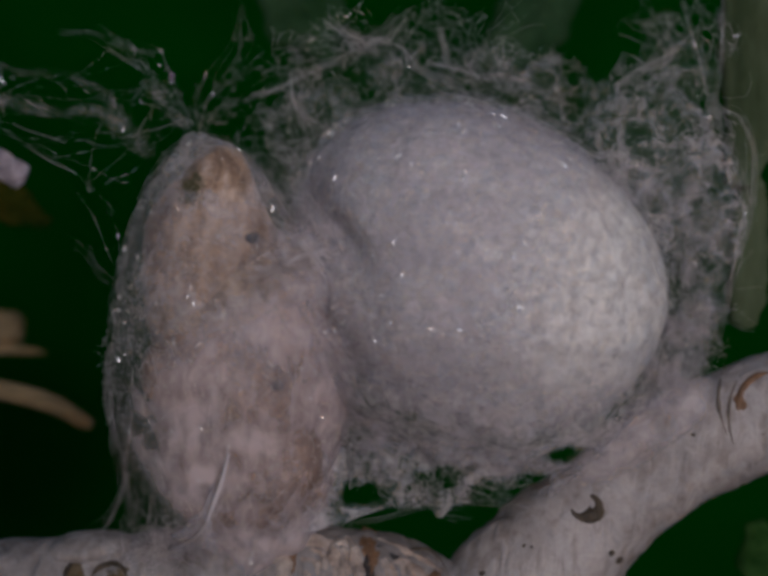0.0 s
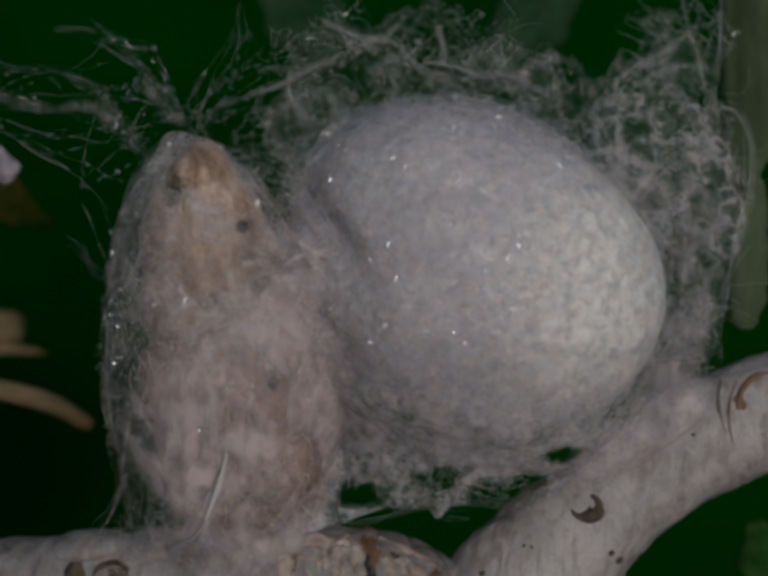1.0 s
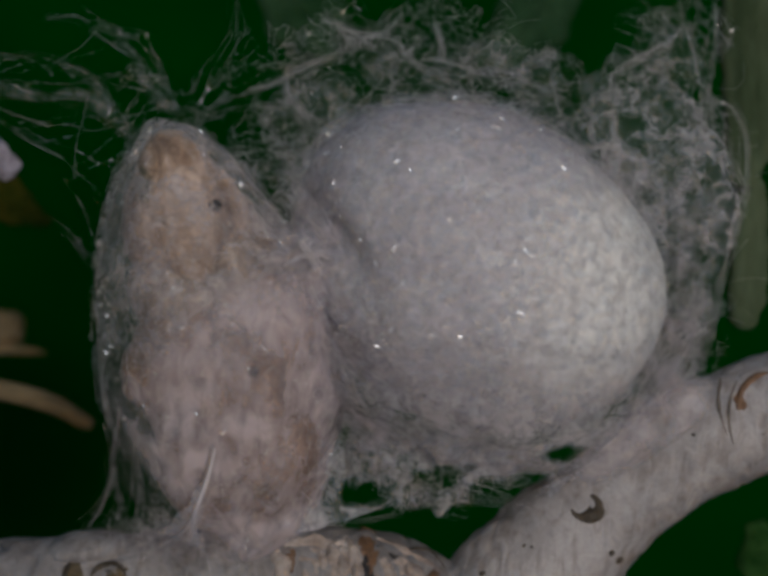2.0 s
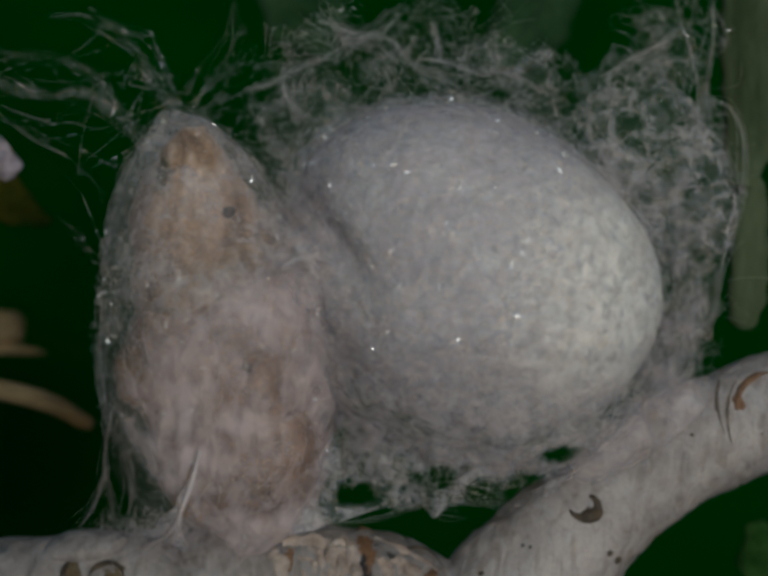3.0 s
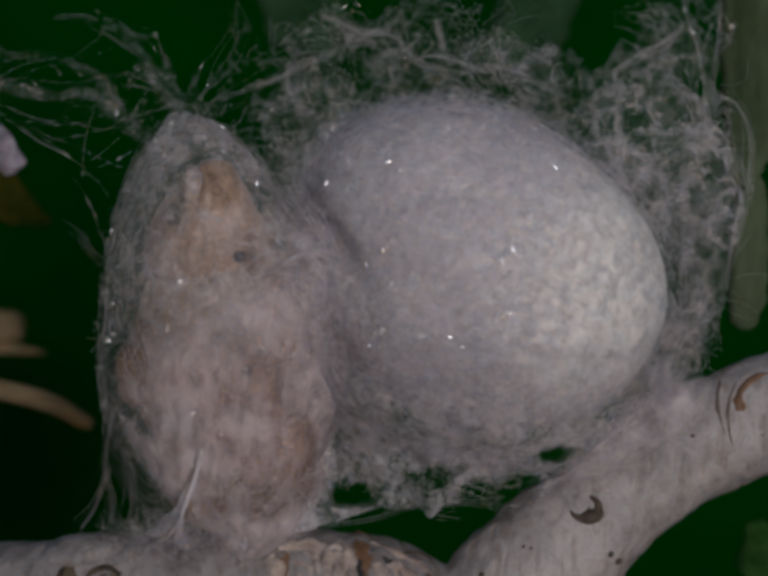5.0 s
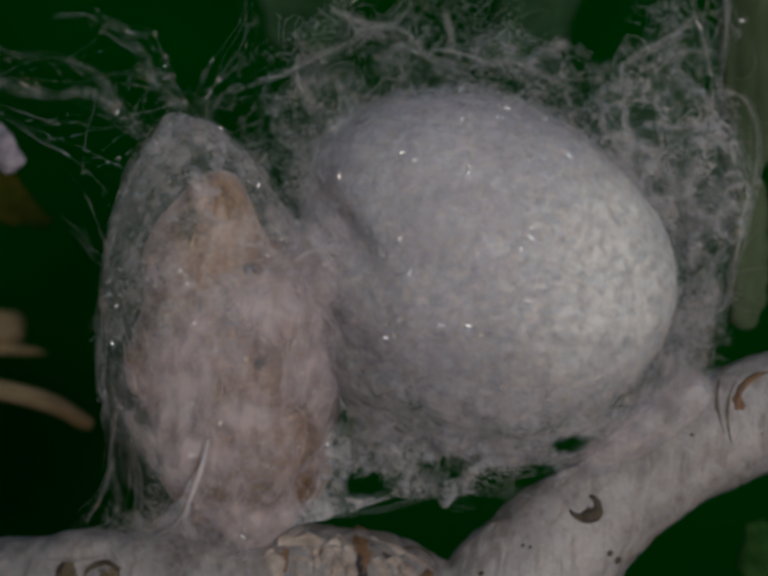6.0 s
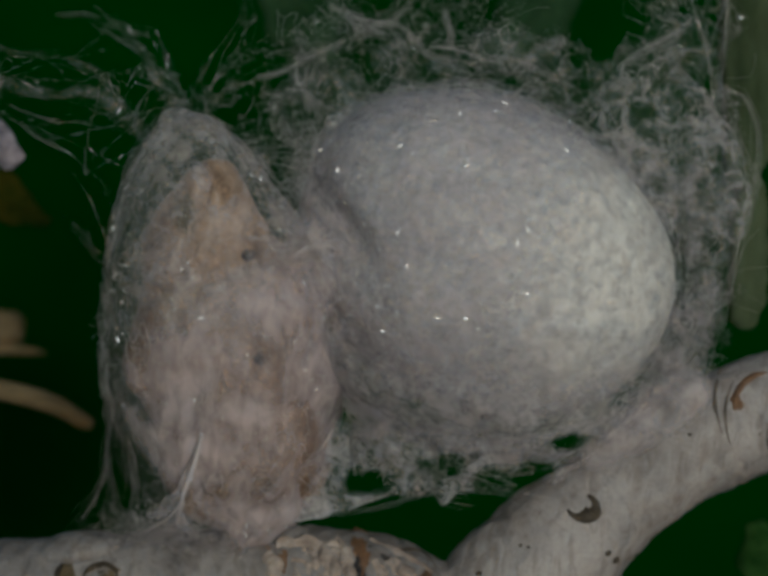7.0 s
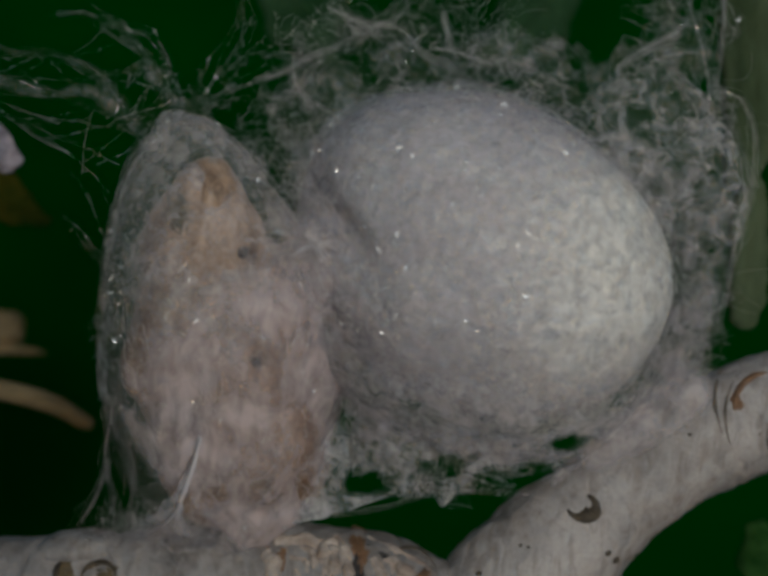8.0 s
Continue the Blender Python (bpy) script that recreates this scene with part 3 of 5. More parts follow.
def left_branch():
    ob = part("branch", mesh_from("branch", *limb([(-24, 1, -16.4, 3.3), (-14.6, 1, -16.1, 3.6), (-7, 1, -15.9, 3.5), (-1.1, 1, -15.9, 3.5), (2.9, 1, -16.8, 2.9), (7.5, 1, -18.5, 3.0)], 220, 72, 0.08, 0.45, 6, 0.07), BARK_SHADED))
    tagged(ob, "pale grey branch with split flaking bark under the larva", "branch")
    crescent("leaf_scar", -14.0, -14.6, 0.85, 0.30, 90, 120, SCAR, ob, "dark brown ring-shaped bark scar", 0.8)
    crescent("leaf_scar", -15.3, -14.5, 0.9, 0.26, 170, 60, SCAR, ob, "brown crescent-shaped bark scar")
    for x, z, r, turn, t in ((-0.9, -14.0, 1.3, 10, 0.2), (-1.6, -14.2, 1.5, 0, 0.12), (-5.6, -14.2, 1.6, 15, 0.14), (-3.0, -14.4, 1.9, 5, 0.10)):
        crescent("crack", x - 1.2, z, r, t, turn, 50, SPLIT, ob, "orange-brown bark split")
    crescent("crack", 1.3, -15.3, 2.0, 0.2, 72, 40, SCAR, ob, "dark brown bark split")
    # No cavity here: black colour stands in for the shade of a hollow.
    crescent("crack", 0.0, -14.6, 0.9, 0.26, 200, 60, DARK, ob, "black patch painted as a shaded hollow in the split bark")
    flake(ob, [(-5.2, -13.0, 0.25, 0.12), (-4.0, -12.8, 0.4, 0.2), (-3.0, -13.0, 0.25, 0.15)], 0.12, PEEL, "curled pale bark flake", 3)
    # The black patch paints hollow shade too; the others are bark colours.
    for x, z, a, b, turn, mat_, label in ((-1.0, -12.9, 0.5, 0.8, 10, SPLIT, "orange inner bark laid bare"), (-4.9, -13.7, 0.45, 0.6, 0, SPLIT, "orange inner bark laid bare"),
                                          (-0.75, -13.6, 0.35, 0.5, -30, SPLIT, "orange inner bark laid bare"), (2.3, -14.5, 0.5, 0.25, 35, SPLIT, "orange inner bark laid bare"),
                                          (-1.0, -14.3, 0.34, 0.95, 6, DARK, "black patch painted as a shaded hollow in the split bark"), (-15.7, -14.3, 0.4, 0.9, 8, OLIVE, "olive-brown bruise in the bark"), (-13.6, -14.4, 0.55, 0.4, 0, OLIVE, "olive-brown bruise in the bark")):
        stain(ob, x, z, a, b, turn, mat_, label)
    for k, line in enumerate([[(-2.1, -12.7), (-1.7, -13.2), (-1.9, -14.0), (-2.3, -15.0)], [(-3.0, -12.9), (-2.6, -13.5), (-2.8, -14.6)], [(-4.4, -13.6), (-3.6, -13.9), (-3.5, -15.0)],
                              [(-0.3, -13.7), (0.1, -14.4), (-0.1, -15.2)], [(-1.6, -13.6), (-1.45, -14.4), (-1.6, -15.2)], [(-0.5, -12.75), (0.6, -13.2), (1.8, -13.8), (2.7, -14.4)],
                              [(-5.6, -13.4), (-5.2, -14.2), (-5.4, -15.0)], [(-3.9, -13.2), (-3.3, -13.4), (-3.1, -14.2)], [(-2.9, -13.1), (-2.3, -12.95), (-1.9, -13.4)], [(0.3, -13.8), (1.0, -14.2), (1.9, -14.7)], [(-4.1, -14.2), (-4.0, -14.7), (-4.2, -15.2)], [(0.8, -14.3), (1.2, -14.8), (1.1, -15.4)], [(-2.4, -13.2), (-2.2, -14.1), (-2.6, -14.9)]]):
        w = 0.25 + 0.11 * math.sin(k * 2.3)
        n = len(line) - 1
        ridge = limb([(x, skin_at(ob, x, z) + w * 0.7, z, w * (0.45 + 0.9 * math.sin(math.pi * (i + 0.4) / (n + 0.8)))) for i, (x, z) in enumerate(line)], 40, 14, 0.55, 1.6, k)
        part("bark_ridge", mesh_from("bark_ridge", *ridge, PEEL), ob, "pale raised ridge of split bark")
    rift = limb([(x, skin_at(ob, x, z) + w * 0.6, z, w) for x, z, w in ((-0.55, -13.05, 0.12), (0.25, -13.6, 0.17), (1.3, -14.05, 0.14), (2.2, -14.45, 0.05))], 34, 10, 0.3, 1.3, 5)
    part("crack", mesh_from("crack", *rift, DARK), ob, "dark brown bark split")
    knob = body(Egg((-15.2, 0.4, -13.4), (2.6, 2.4, 1.05), -4), 24, 32, 0.16, 0.5, 4)
    part("bark_knob", mesh_from("bark_knob", *knob, BARK_SHADED), ob, "low rounded knob of bark")
    return ob


branch_right = right_branch()
branch_left = left_branch()


# ---- the cocoon ----
COCOON = Egg((5.0, 0.5, 0.9), (9.55, 8.0, 7.9), 27.0, 2.03)


def grooved(p, quads):
    """Flattens the cocoon's upper shoulder, and presses in the slanting fold where the larva's envelope meets it."""
    out = unit(p - COCOON.c)
    p = p + (COCOON.c - p) * (0.055 * np.clip(out @ unit(np.array([0.70, 0.0, 0.71])), 0, 1) ** 5)[:, None]
    p = p - (COCOON.c - p) * (0.06 * np.clip(out @ unit(np.array([-0.78, -0.1, 0.62])), 0, 1) ** 6)[:, None]
    mid, d = np.array([-3.1, 2.7]), np.array([0.6, -0.8])
    rel = p[:, [0, 2]] - mid
    along, off = rel @ d, rel @ np.array([0.8, 0.6])
    k = np.exp(-(off / 1.1) ** 2 - (along / 3.2) ** 2) * (p[:, 1] < 0.5)
    return p + (COCOON.c - p) * (0.095 * k)[:, None], quads


def cocoon():
    thing = tagged(new("cocoon"), "plump white felted silk cocoon on a twig", "cocoon")
    part("shell", mesh_from("shell", *grooved(*body(COCOON, 150, 220, 0.012, 0.3, 1)), FELT), thing, "dense felted white silk wall")
    start = COCOON.points(9000)
    lev = 1.0 + 0.07 * RNG.random(len(start)) ** 2
    paths = wander(start, RNG.normal(size=start.shape), RNG.uniform(0.7, 2.2, len(start)), 12, 0.45, COCOON.holder(lev))
    part("floss", mesh_from("floss", *grooved(*tubes(paths, RNG.uniform(0.010, 0.032, len(paths)))), SILK_FLOSS), thing, "loose silk threads wound round the wall")["kind"] = "stuff"
    coat = Egg(COCOON.c, COCOON.h * 1.035, 27.0, 2.03)
    part("veil", mesh_from("veil", *grooved(*body(coat, 150, 220, 0.02, 0.3, 4)), GAUZE_COAT), thing, "thin grey silk film over part of the wall")
    spots = COCOON.points(20000, 1.06)
    spots = spots[(spots[:, 1] < 2) & (spots[:, 0] + 0.5 * RNG.normal(size=len(spots)) < 8) & (spots[:, 2] > -3)]
    part("fleck", mesh_from("fleck", *grooved(*flecks(spots)), SILK_FLECK, False), thing, "glinting bits of silk")["kind"] = "stuff"
    bits = np.random.default_rng(5).permutation(len(spots))[:900]
    part("glint", mesh_from("glint", *grooved(*flecks(spots[bits], 0.22, 2.6)), SILK_FLECK, False), thing, "thicker glinting bits of silk")["kind"] = "stuff"
    return thing


cocoon_thing = cocoon()


# ---- the webs ----
def web(name, label, bundles, sparks=None, sheet=None, weave=None):
    verts, quads, k = [], [], 0
    for paths, radius in bundles:
        v, q = tubes(paths, radius)
        verts.append(v), quads.append(q + k)
        k += len(v)
    ob = tagged(part(name, mesh_from(name, np.concatenate(verts), np.concatenate(quads), SILK)), label, "silk web", kind="stuff")
    if sparks is not None:
        made_ = flecks(sparks) if sparks.ndim == 2 else tubes(sparks, 0.013 + 0.05 * RNG.random(len(sparks)) ** 2.5)
        part("fleck", mesh_from("fleck", *made_, SILK_FLECK, False), ob, "glinting bits of silk")["kind"] = "stuff"
    if sheet is not None:
        part("gauze", mesh_from("gauze", *sheet, weave or GAUZE_OPEN, True, frays(sheet[0]) if weave else None), ob, "thin felted silk film")
    return ob


def ease(v, lo, hi):
    t = np.clip((v - lo) / (hi - lo), 0, 1)
    return t * t * (3 - 2 * t)


def haze(owner, egg, seed, cut=-0.1, front=0.5, weave=None, label="thin haze of felted silk", spread=0.16):
    """A drifting film on an egg's near side that frays out at its rim and in gaps."""
    v, q = film(egg, lambda p: p[:, 1] < egg.c[1] + front * egg.h[1], 70, 100, spread, seed)
    rim = 1 - ease((v[:, 1] - egg.c[1]) / egg.h[1], front - 0.75, front - 0.15)
    part("haze", mesh_from("haze", v, q, weave or GAUZE_HAZE, True, rim * ease(lumps(v, 0.45, seed), cut - 0.25, cut + 0.25)), owner, label)


def inside(egg, n, scale=0.4, cut=-0.15, seed=0.0):
    """Points spread through an egg, in patches."""
    p = egg.c + (egg.onto(egg.c + RNG.normal(size=(n, 3)) * egg.h) - egg.c) * RNG.uniform(0.02, 1, size=(n, 1)) ** 0.4
    return patchy(p, scale, cut, seed)


def net(nodes, links=7, strands=1, sag=0.12, steps=9, reach=4.5, among=16):
    """Threads slung between knots near one another, so that they leave holes and no loose ends."""
    pairs = []
    for i, a in enumerate(nodes):
        far = np.linalg.norm((nodes - a) * np.array([1, 0.6, 1]), axis=1)
        near = np.argsort(far)[1:among + 1]
        for j in RNG.choice(near, min(links, len(near)), replace=False):
            if far[j] < reach:
                pairs.extend([(i, j)] * strands)
    pairs = np.array(pairs)
    a, b = nodes[pairs[:, 0]], nodes[pairs[:, 1]]
    a, b = a + RNG.normal(size=a.shape) * 0.12, b + RNG.normal(size=b.shape) * 0.12
    long_ = np.linalg.norm(b - a, axis=1)[:, None]
    t = np.linspace(-0.06, 1.06, steps)[None, :, None]
    bow = RNG.normal(size=a.shape) * sag * long_
    kink = RNG.normal(size=a.shape) * sag * 0.45 * long_
    return a[:, None] * (1 - t) + b[:, None] * t + bow[:, None] * np.sin(math.pi * t) + kink[:, None] * np.sin(2 * math.pi * t)


def dashes(paths, n):
    """Short stretches of the threads that are thicker and catch the light."""
    s_ = paths.shape[1]
    k, i = RNG.integers(0, len(paths), n), RNG.integers(0, s_ - 2, n)
    a, b = paths[k, i], paths[k, i + 1]
    t = RNG.uniform(0.2, 0.9, size=(n, 1))
    return np.stack([a, a + (b - a) * t * 0.5, a + (b - a) * t], axis=1)


def picked(paths, n):
    """Points here and there on paths."""
    return paths[RNG.integers(0, len(paths), n), RNG.integers(0, paths.shape[1], n)]


def cloud(egg, n, length, curl, steps=16, inner=0.0, lean=(0, 0, 0), scale=0.45, cut=-0.1, seed=0.0):
    p = egg.onto(egg.c + RNG.normal(size=(n, 3)) * egg.h, 1.0)
    p = egg.c + (p - egg.c) * RNG.uniform(inner, 1, size=(n, 1)) ** 0.6
    p = patchy(p, scale, cut, seed)
    way = RNG.normal(size=p.shape) + np.array(lean)
    return wander(p, way, RNG.uniform(0.5, 1.3, len(p)) * length, steps, curl)


def right_web():
    main = cloud(Egg((14.5, 1, 6.6), (4.0, 2.5, 6.2), -25), 330, 2.6, 0.2, steps=11, scale=0.6, cut=0.1, seed=3)
    knit = net(np.vstack([inside(Egg((14.4, 0.8, 6.6), (4.2, 2.6, 6.6), -25), 330, cut=0.0, seed=3), inside(Egg((15.5, 1, 0.5), (1.5, 2.0, 6.5), 8), 200, seed=5)]), 7, 1, 0.14)
    low = cloud(Egg((15.4, 2.6, 0.5), (1.6, 2.0, 6.2), 8), 220, 4.0, 0.12, steps=14, lean=(0, 0, 1.5), cut=-0.1, seed=5)
    strand = ropes([[(11.4, 0, 10.9), (12.6, -0.3, 11.7), (14.4, -0.3, 12.6), (15.3, 0, 13.4)],
                    [(17.0, 1, 16), (16.9, 1, 12), (16.4, 1, 9.5), (16.2, 1, 6)],
                    [(14.8, 1, 15.5), (15.6, 1, 13), (16.2, 1, 11), (16.4, 1, 9)],
                    [(16.2, 0, 9.6), (17.6, 0, 9.4), (18.4, 0, 7.6), (18.3, 0, 5.0), (17.6, 0, 2.0), (16.8, 0, -1.0)],
                    [(17.9, 0.5, 4), (17.5, 0.5, 2), (17.1, 0.5, -0.5), (16.6, 0.5, -3)]], 7, 0.14, waver=0.25)
    bright = ropes([[(11.2, -0.5, 10.7), (12.6, -0.6, 11.6), (13.6, -0.6, 12.1), (14.6, -0.4, 12.6)]], 14, 0.12, waver=0.3)
    bright = np.concatenate([bright, ropes([[(16.6, -0.2, 9.7), (17.9, -0.2, 9.0), (18.4, -0.2, 7.0), (18.2, -0.2, 4.2), (17.4, -0.2, 1.2)]], 3, 0.2, waver=0.4)])
    return web("silk_web", "cloudy tangle of white silk beside the cocoon",
               [(main, RNG.uniform(0.008, 0.02, len(main))), (knit, 0.003 + 0.03 * RNG.random(len(knit)) ** 3), (low, RNG.uniform(0.007, 0.018, len(low))), (strand, RNG.uniform(0.008, 0.018, len(strand))), (bright, RNG.uniform(0.008, 0.02, len(bright)))],
               np.concatenate([dashes(knit, 2200), dashes(strand, 120), dashes(bright, 30)]), film(Egg((14.2, 2.5, 6.2), (3.6, 1.6, 5.8), -25), lambda p: (p[:, 1] < 2.6) & (lumps(p, 0.4, 7) > -0.3), 60, 70, 0.12, 8))


def top_web():
    cap = COCOON.points(1500)
    cap = cap[(cap[:, 2] > -1.0) & (cap[:, 1] < 4) & (cap[:, 1] > -4)]
    cap = COCOON.onto(cap, RNG.uniform(1.02, 1.2, len(cap)))
    a = wander(patchy(cap, 0.4, -0.1, 8), RNG.normal(size=(len(patchy(cap, 0.4, -0.1, 8)), 3)) + np.array([0, 0, 0.3]), 3.2, 14, 0.16)
    b = cloud(Egg((-0.5, 0, 11.2), (6.5, 2.5, 2.4), 4), 110, 4.0, 0.16, scale=0.6, lean=(0.6, 0, 0.3), cut=0.05, seed=11)
    haze = cloud(Egg((-3.7, -0.5, 5.2), (2.6, 2.2, 3.8), 25), 520, 3.0, 0.2, scale=0.5, cut=-0.2, seed=19)
    rim = COCOON.points(900)
    rim = COCOON.onto(rim[(rim[:, 2] > 3.0) & (rim[:, 1] < 5) & (rim[:, 1] > -4.5)], 1.0)
    rim = COCOON.onto(rim, RNG.uniform(1.02, 1.17, len(rim)))
    e = net(np.vstack([inside(Egg((-0.8, -0.4, 11.0), (6.4, 2.6, 2.9), 4), 170, 0.42, 0.0, 11), inside(Egg((7.0, -0.4, 11.0), (4.0, 2.0, 1.9), 14), 150, 0.42, 0.0, 13),
                       inside(Egg((-4.4, 0.5, 7.2), (2.6, 2.0, 3.2), 25), 120, 0.42, -0.1, 14), inside(Egg((-6.4, 0.6, 7.8), (2.0, 1.6, 2.4), 25), 70, 0.42, -0.4, 15), rim]), 4, 1, 0.18, among=10)
    high = net(np.vstack([inside(Egg((-1.0, 0, 13.4), (7.0, 2.5, 2.4), 3), 60, 0.4, -0.1, 16), inside(Egg((14.8, 0, 13.2), (3.2, 2.0, 2.4), 0), 60, 0.4, -0.2, 17)]), 4, 1, 0.16, reach=5.5)
    c = ropes([[(-9.8, 0.2, 8.1), (-9.5, 0, 9.2), (-8.4, 0, 10.6), (-6.4, 0, 12), (-5.2, 0, 12.6)],
               [(-9.8, 0.2, 8.1), (-9.3, 0, 9.1), (-7.6, 0, 9.9), (-5.0, 0, 11.4), (-3.4, 1, 11.4)],
               [(-9.9, 0.2, 8.1), (-9.7, 0, 9.2), (-8.9, 0, 10.9), (-7.4, 1, 13.2), (-6.9, 1, 15.5)],
               [(-5.0, 0, 9), (-4.9, 0, 11), (-3.6, 0, 11.8), (-2.4, 0, 10.4), (-3.4, 0, 8.8)]], 3, 0.5, steps=36, waver=0.5)
    d = ropes([[(2.4, 0, 10.5), (4.6, 0, 12), (2.8, 1, 13.2), (2.6, 1, 15.2)],
               [(3.4, 0, 11.9), (5.4, 1, 13.4), (7.5, 2, 15.5)],
               [(-9.8, 0.2, 8.1), (-9.6, 0, 9.0), (-8.8, 0, 10.0), (-7.6, 0, 11.2), (-7.2, 0, 12.4)],
               [(-9.8, 0.2, 8.1), (-9.2, 0, 8.8), (-7.4, 0, 9.4), (-5.6, 0, 9.2), (-3.8, 0, 10.2)]], 3, 0.5, steps=36, waver=0.5)
    c = np.concatenate([c, d])
    fan = net(picked(c, 150) + RNG.normal(size=(150, 3)) * 0.4, 2, 1, 0.12, reach=2.2, among=8)
    band = ropes([[(-7.1, -0.5, 10.1), (-5.8, -0.4, 10.4), (-4.6, -0.4, 11.1), (-2.6, -0.4, 12.0), (-1.0, -0.2, 12.8)],
                      [(-5.0, -0.6, 11.4), (-5.0, -0.8, 10.0), (-4.3, -0.8, 9.0), (-3.2, -1.2, 8.4)],
                      [(-1.2, 0, 12.9), (0.4, 0, 12.7), (1.4, 0, 11.6), (2.8, -0.6, 10.9), (3.6, -1.2, 10.2)],
                      [(1.8, 0, 11.7), (3.0, 0, 11.6), (4.9, 0, 11.0), (5.6, 0, 11.2), (7.2, 0, 10.6), (9.0, -0.4, 9.6)],
                      [(2.5, 0.2, 13.7), (2.6, 0, 13.0), (2.9, -0.2, 11.8)],
                      [(-3.4, 0.4, 13.9), (-2.0, 0.4, 13.2), (-0.4, 0.4, 12.9), (0.6, 0.2, 13.8)]], 30, 0.2, steps=30, waver=0.32)
    return web("silk_web", "thin curling web of silk above the cocoon",
               [(a, RNG.uniform(0.009, 0.022, len(a))), (b, RNG.uniform(0.009, 0.022, len(b))), (c, RNG.uniform(0.004, 0.010, len(c))), (fan, 0.002 + 0.014 * RNG.random(len(fan)) ** 2.5), (haze, RNG.uniform(0.008, 0.02, len(haze))), (e, 0.003 + 0.032 * RNG.random(len(e)) ** 3), (high, 0.003 + 0.03 * RNG.random(len(high)) ** 3), (band, RNG.uniform(0.004, 0.011, len(band)))], np.concatenate([dashes(e, 2600), dashes(high, 500), dashes(c, 150), dashes(fan, 350)]))


def left_web():
    guides = [[(-9.9, 0, 9.2), (-11.6, 0, 10.2), (-13.6, 0, 11.0), (-16.0, 1, 10.6), (-21, 1, 11.0)],
              [(-12.4, 0, 8.2), (-13.6, 0, 9.6), (-15.2, 0, 10.9), (-17.4, 0, 11.6), (-21, 0, 10.2)],
              [(-10.2, 0, 9.3), (-11.9, 0, 10.8), (-13.0, 1, 12.6), (-14.8, 1, 13.6), (-17.5, 1, 13.9)],
              [(-10.4, 0, 9.4), (-11.4, 1, 11.4), (-12.6, 1, 13), (-15, 2, 13.4)]]
    guides += [[(-12.6, 0, 7.6), (-15, 0, 9), (-18, 0, 10.2), (-21, 0, 12.6)],
              [(-13.8, 0, 0.6), (-14.6, 0, 1.4), (-15.8, 0, 3.0), (-16.6, 0, 3.6)],
              [(-13.5, 0, 6.2), (-15.0, 0, 6.9), (-17.2, 0, 8.0), (-21, 0, 9.6)],
              [(-14.2, 0, 4.9), (-16, 0, 6.5), (-18.2, 0, 7.9), (-20.5, 0, 8.6)]]
    for _ in range(4):
        u, v, w = RNG.uniform(0, 1), RNG.normal(), RNG.normal()
        guides.append([(-10.3 - 2.6 * u, 0.5, 9.3 - 1.8 * u), (-13.2 - u + 0.6 * v, 1, 10.6 - u + 0.7 * w), (-16.5 + v, 1.2, 11 + 1.3 * w), (-21, 1.5, 10.8 + 2.2 * w)])
    a = np.concatenate([ropes(guides[:8], 1, 0.16, steps=40, waver=0.3), ropes(guides[:6], 1, 0.4, steps=40, waver=0.5)])
    e = np.concatenate([net(picked(a, 40) + RNG.normal(size=(40, 3)) * 0.35, 2, 1, 0.08, reach=2.4, among=8), net(picked(a, 40) + RNG.normal(size=(40, 3)) * 0.25, 2, 1, 0.04, reach=5.0, among=16)])
    c = ropes([[(-18.7, -0.5, 8.2), (-17.6, -0.5, 7.4), (-16.2, -0.5, 6.8)], [(-19.4, -0.5, 9.3), (-18.2, -0.5, 8.8), (-17.0, -0.5, 8.4)], [(-17.0, 0, 13.9), (-15.6, 0, 14.0), (-14.8, 0, 13.7)], [(-14.6, 0, 13.2), (-13.4, 0, 12.4), (-12.6, 0, 12.1)]], 3, 0.05)
    band = ropes([[(-12.1, -0.4, 7.7), (-13.0, -0.4, 8.8), (-14.0, -0.2, 9.7), (-15.6, 0, 10.1), (-17.6, 0, 10.2), (-21, 0, 10.6)],
                      [(-10.2, -0.4, 9.3), (-11.6, -0.4, 10.3), (-12.4, -0.2, 11.9), (-13.4, 0, 12.9)],
                      [(-13.6, 0, 9.6), (-14.8, 0, 11.0), (-16.4, 0, 11.9), (-18.4, 0, 12.0)]], 2, 0.2, steps=40, waver=0.3)
    ob = web("silk_web", "sparse stretched silk threads anchored above the larva",
               [(a, RNG.uniform(0.002, 0.006, len(a))), (c, 0.014), (e, 0.0015 + 0.011 * RNG.random(len(e)) ** 2.5), (band, RNG.uniform(0.002, 0.006, len(band)))], np.concatenate([dashes(a, 280), dashes(e, 500), dashes(c, 20)]))
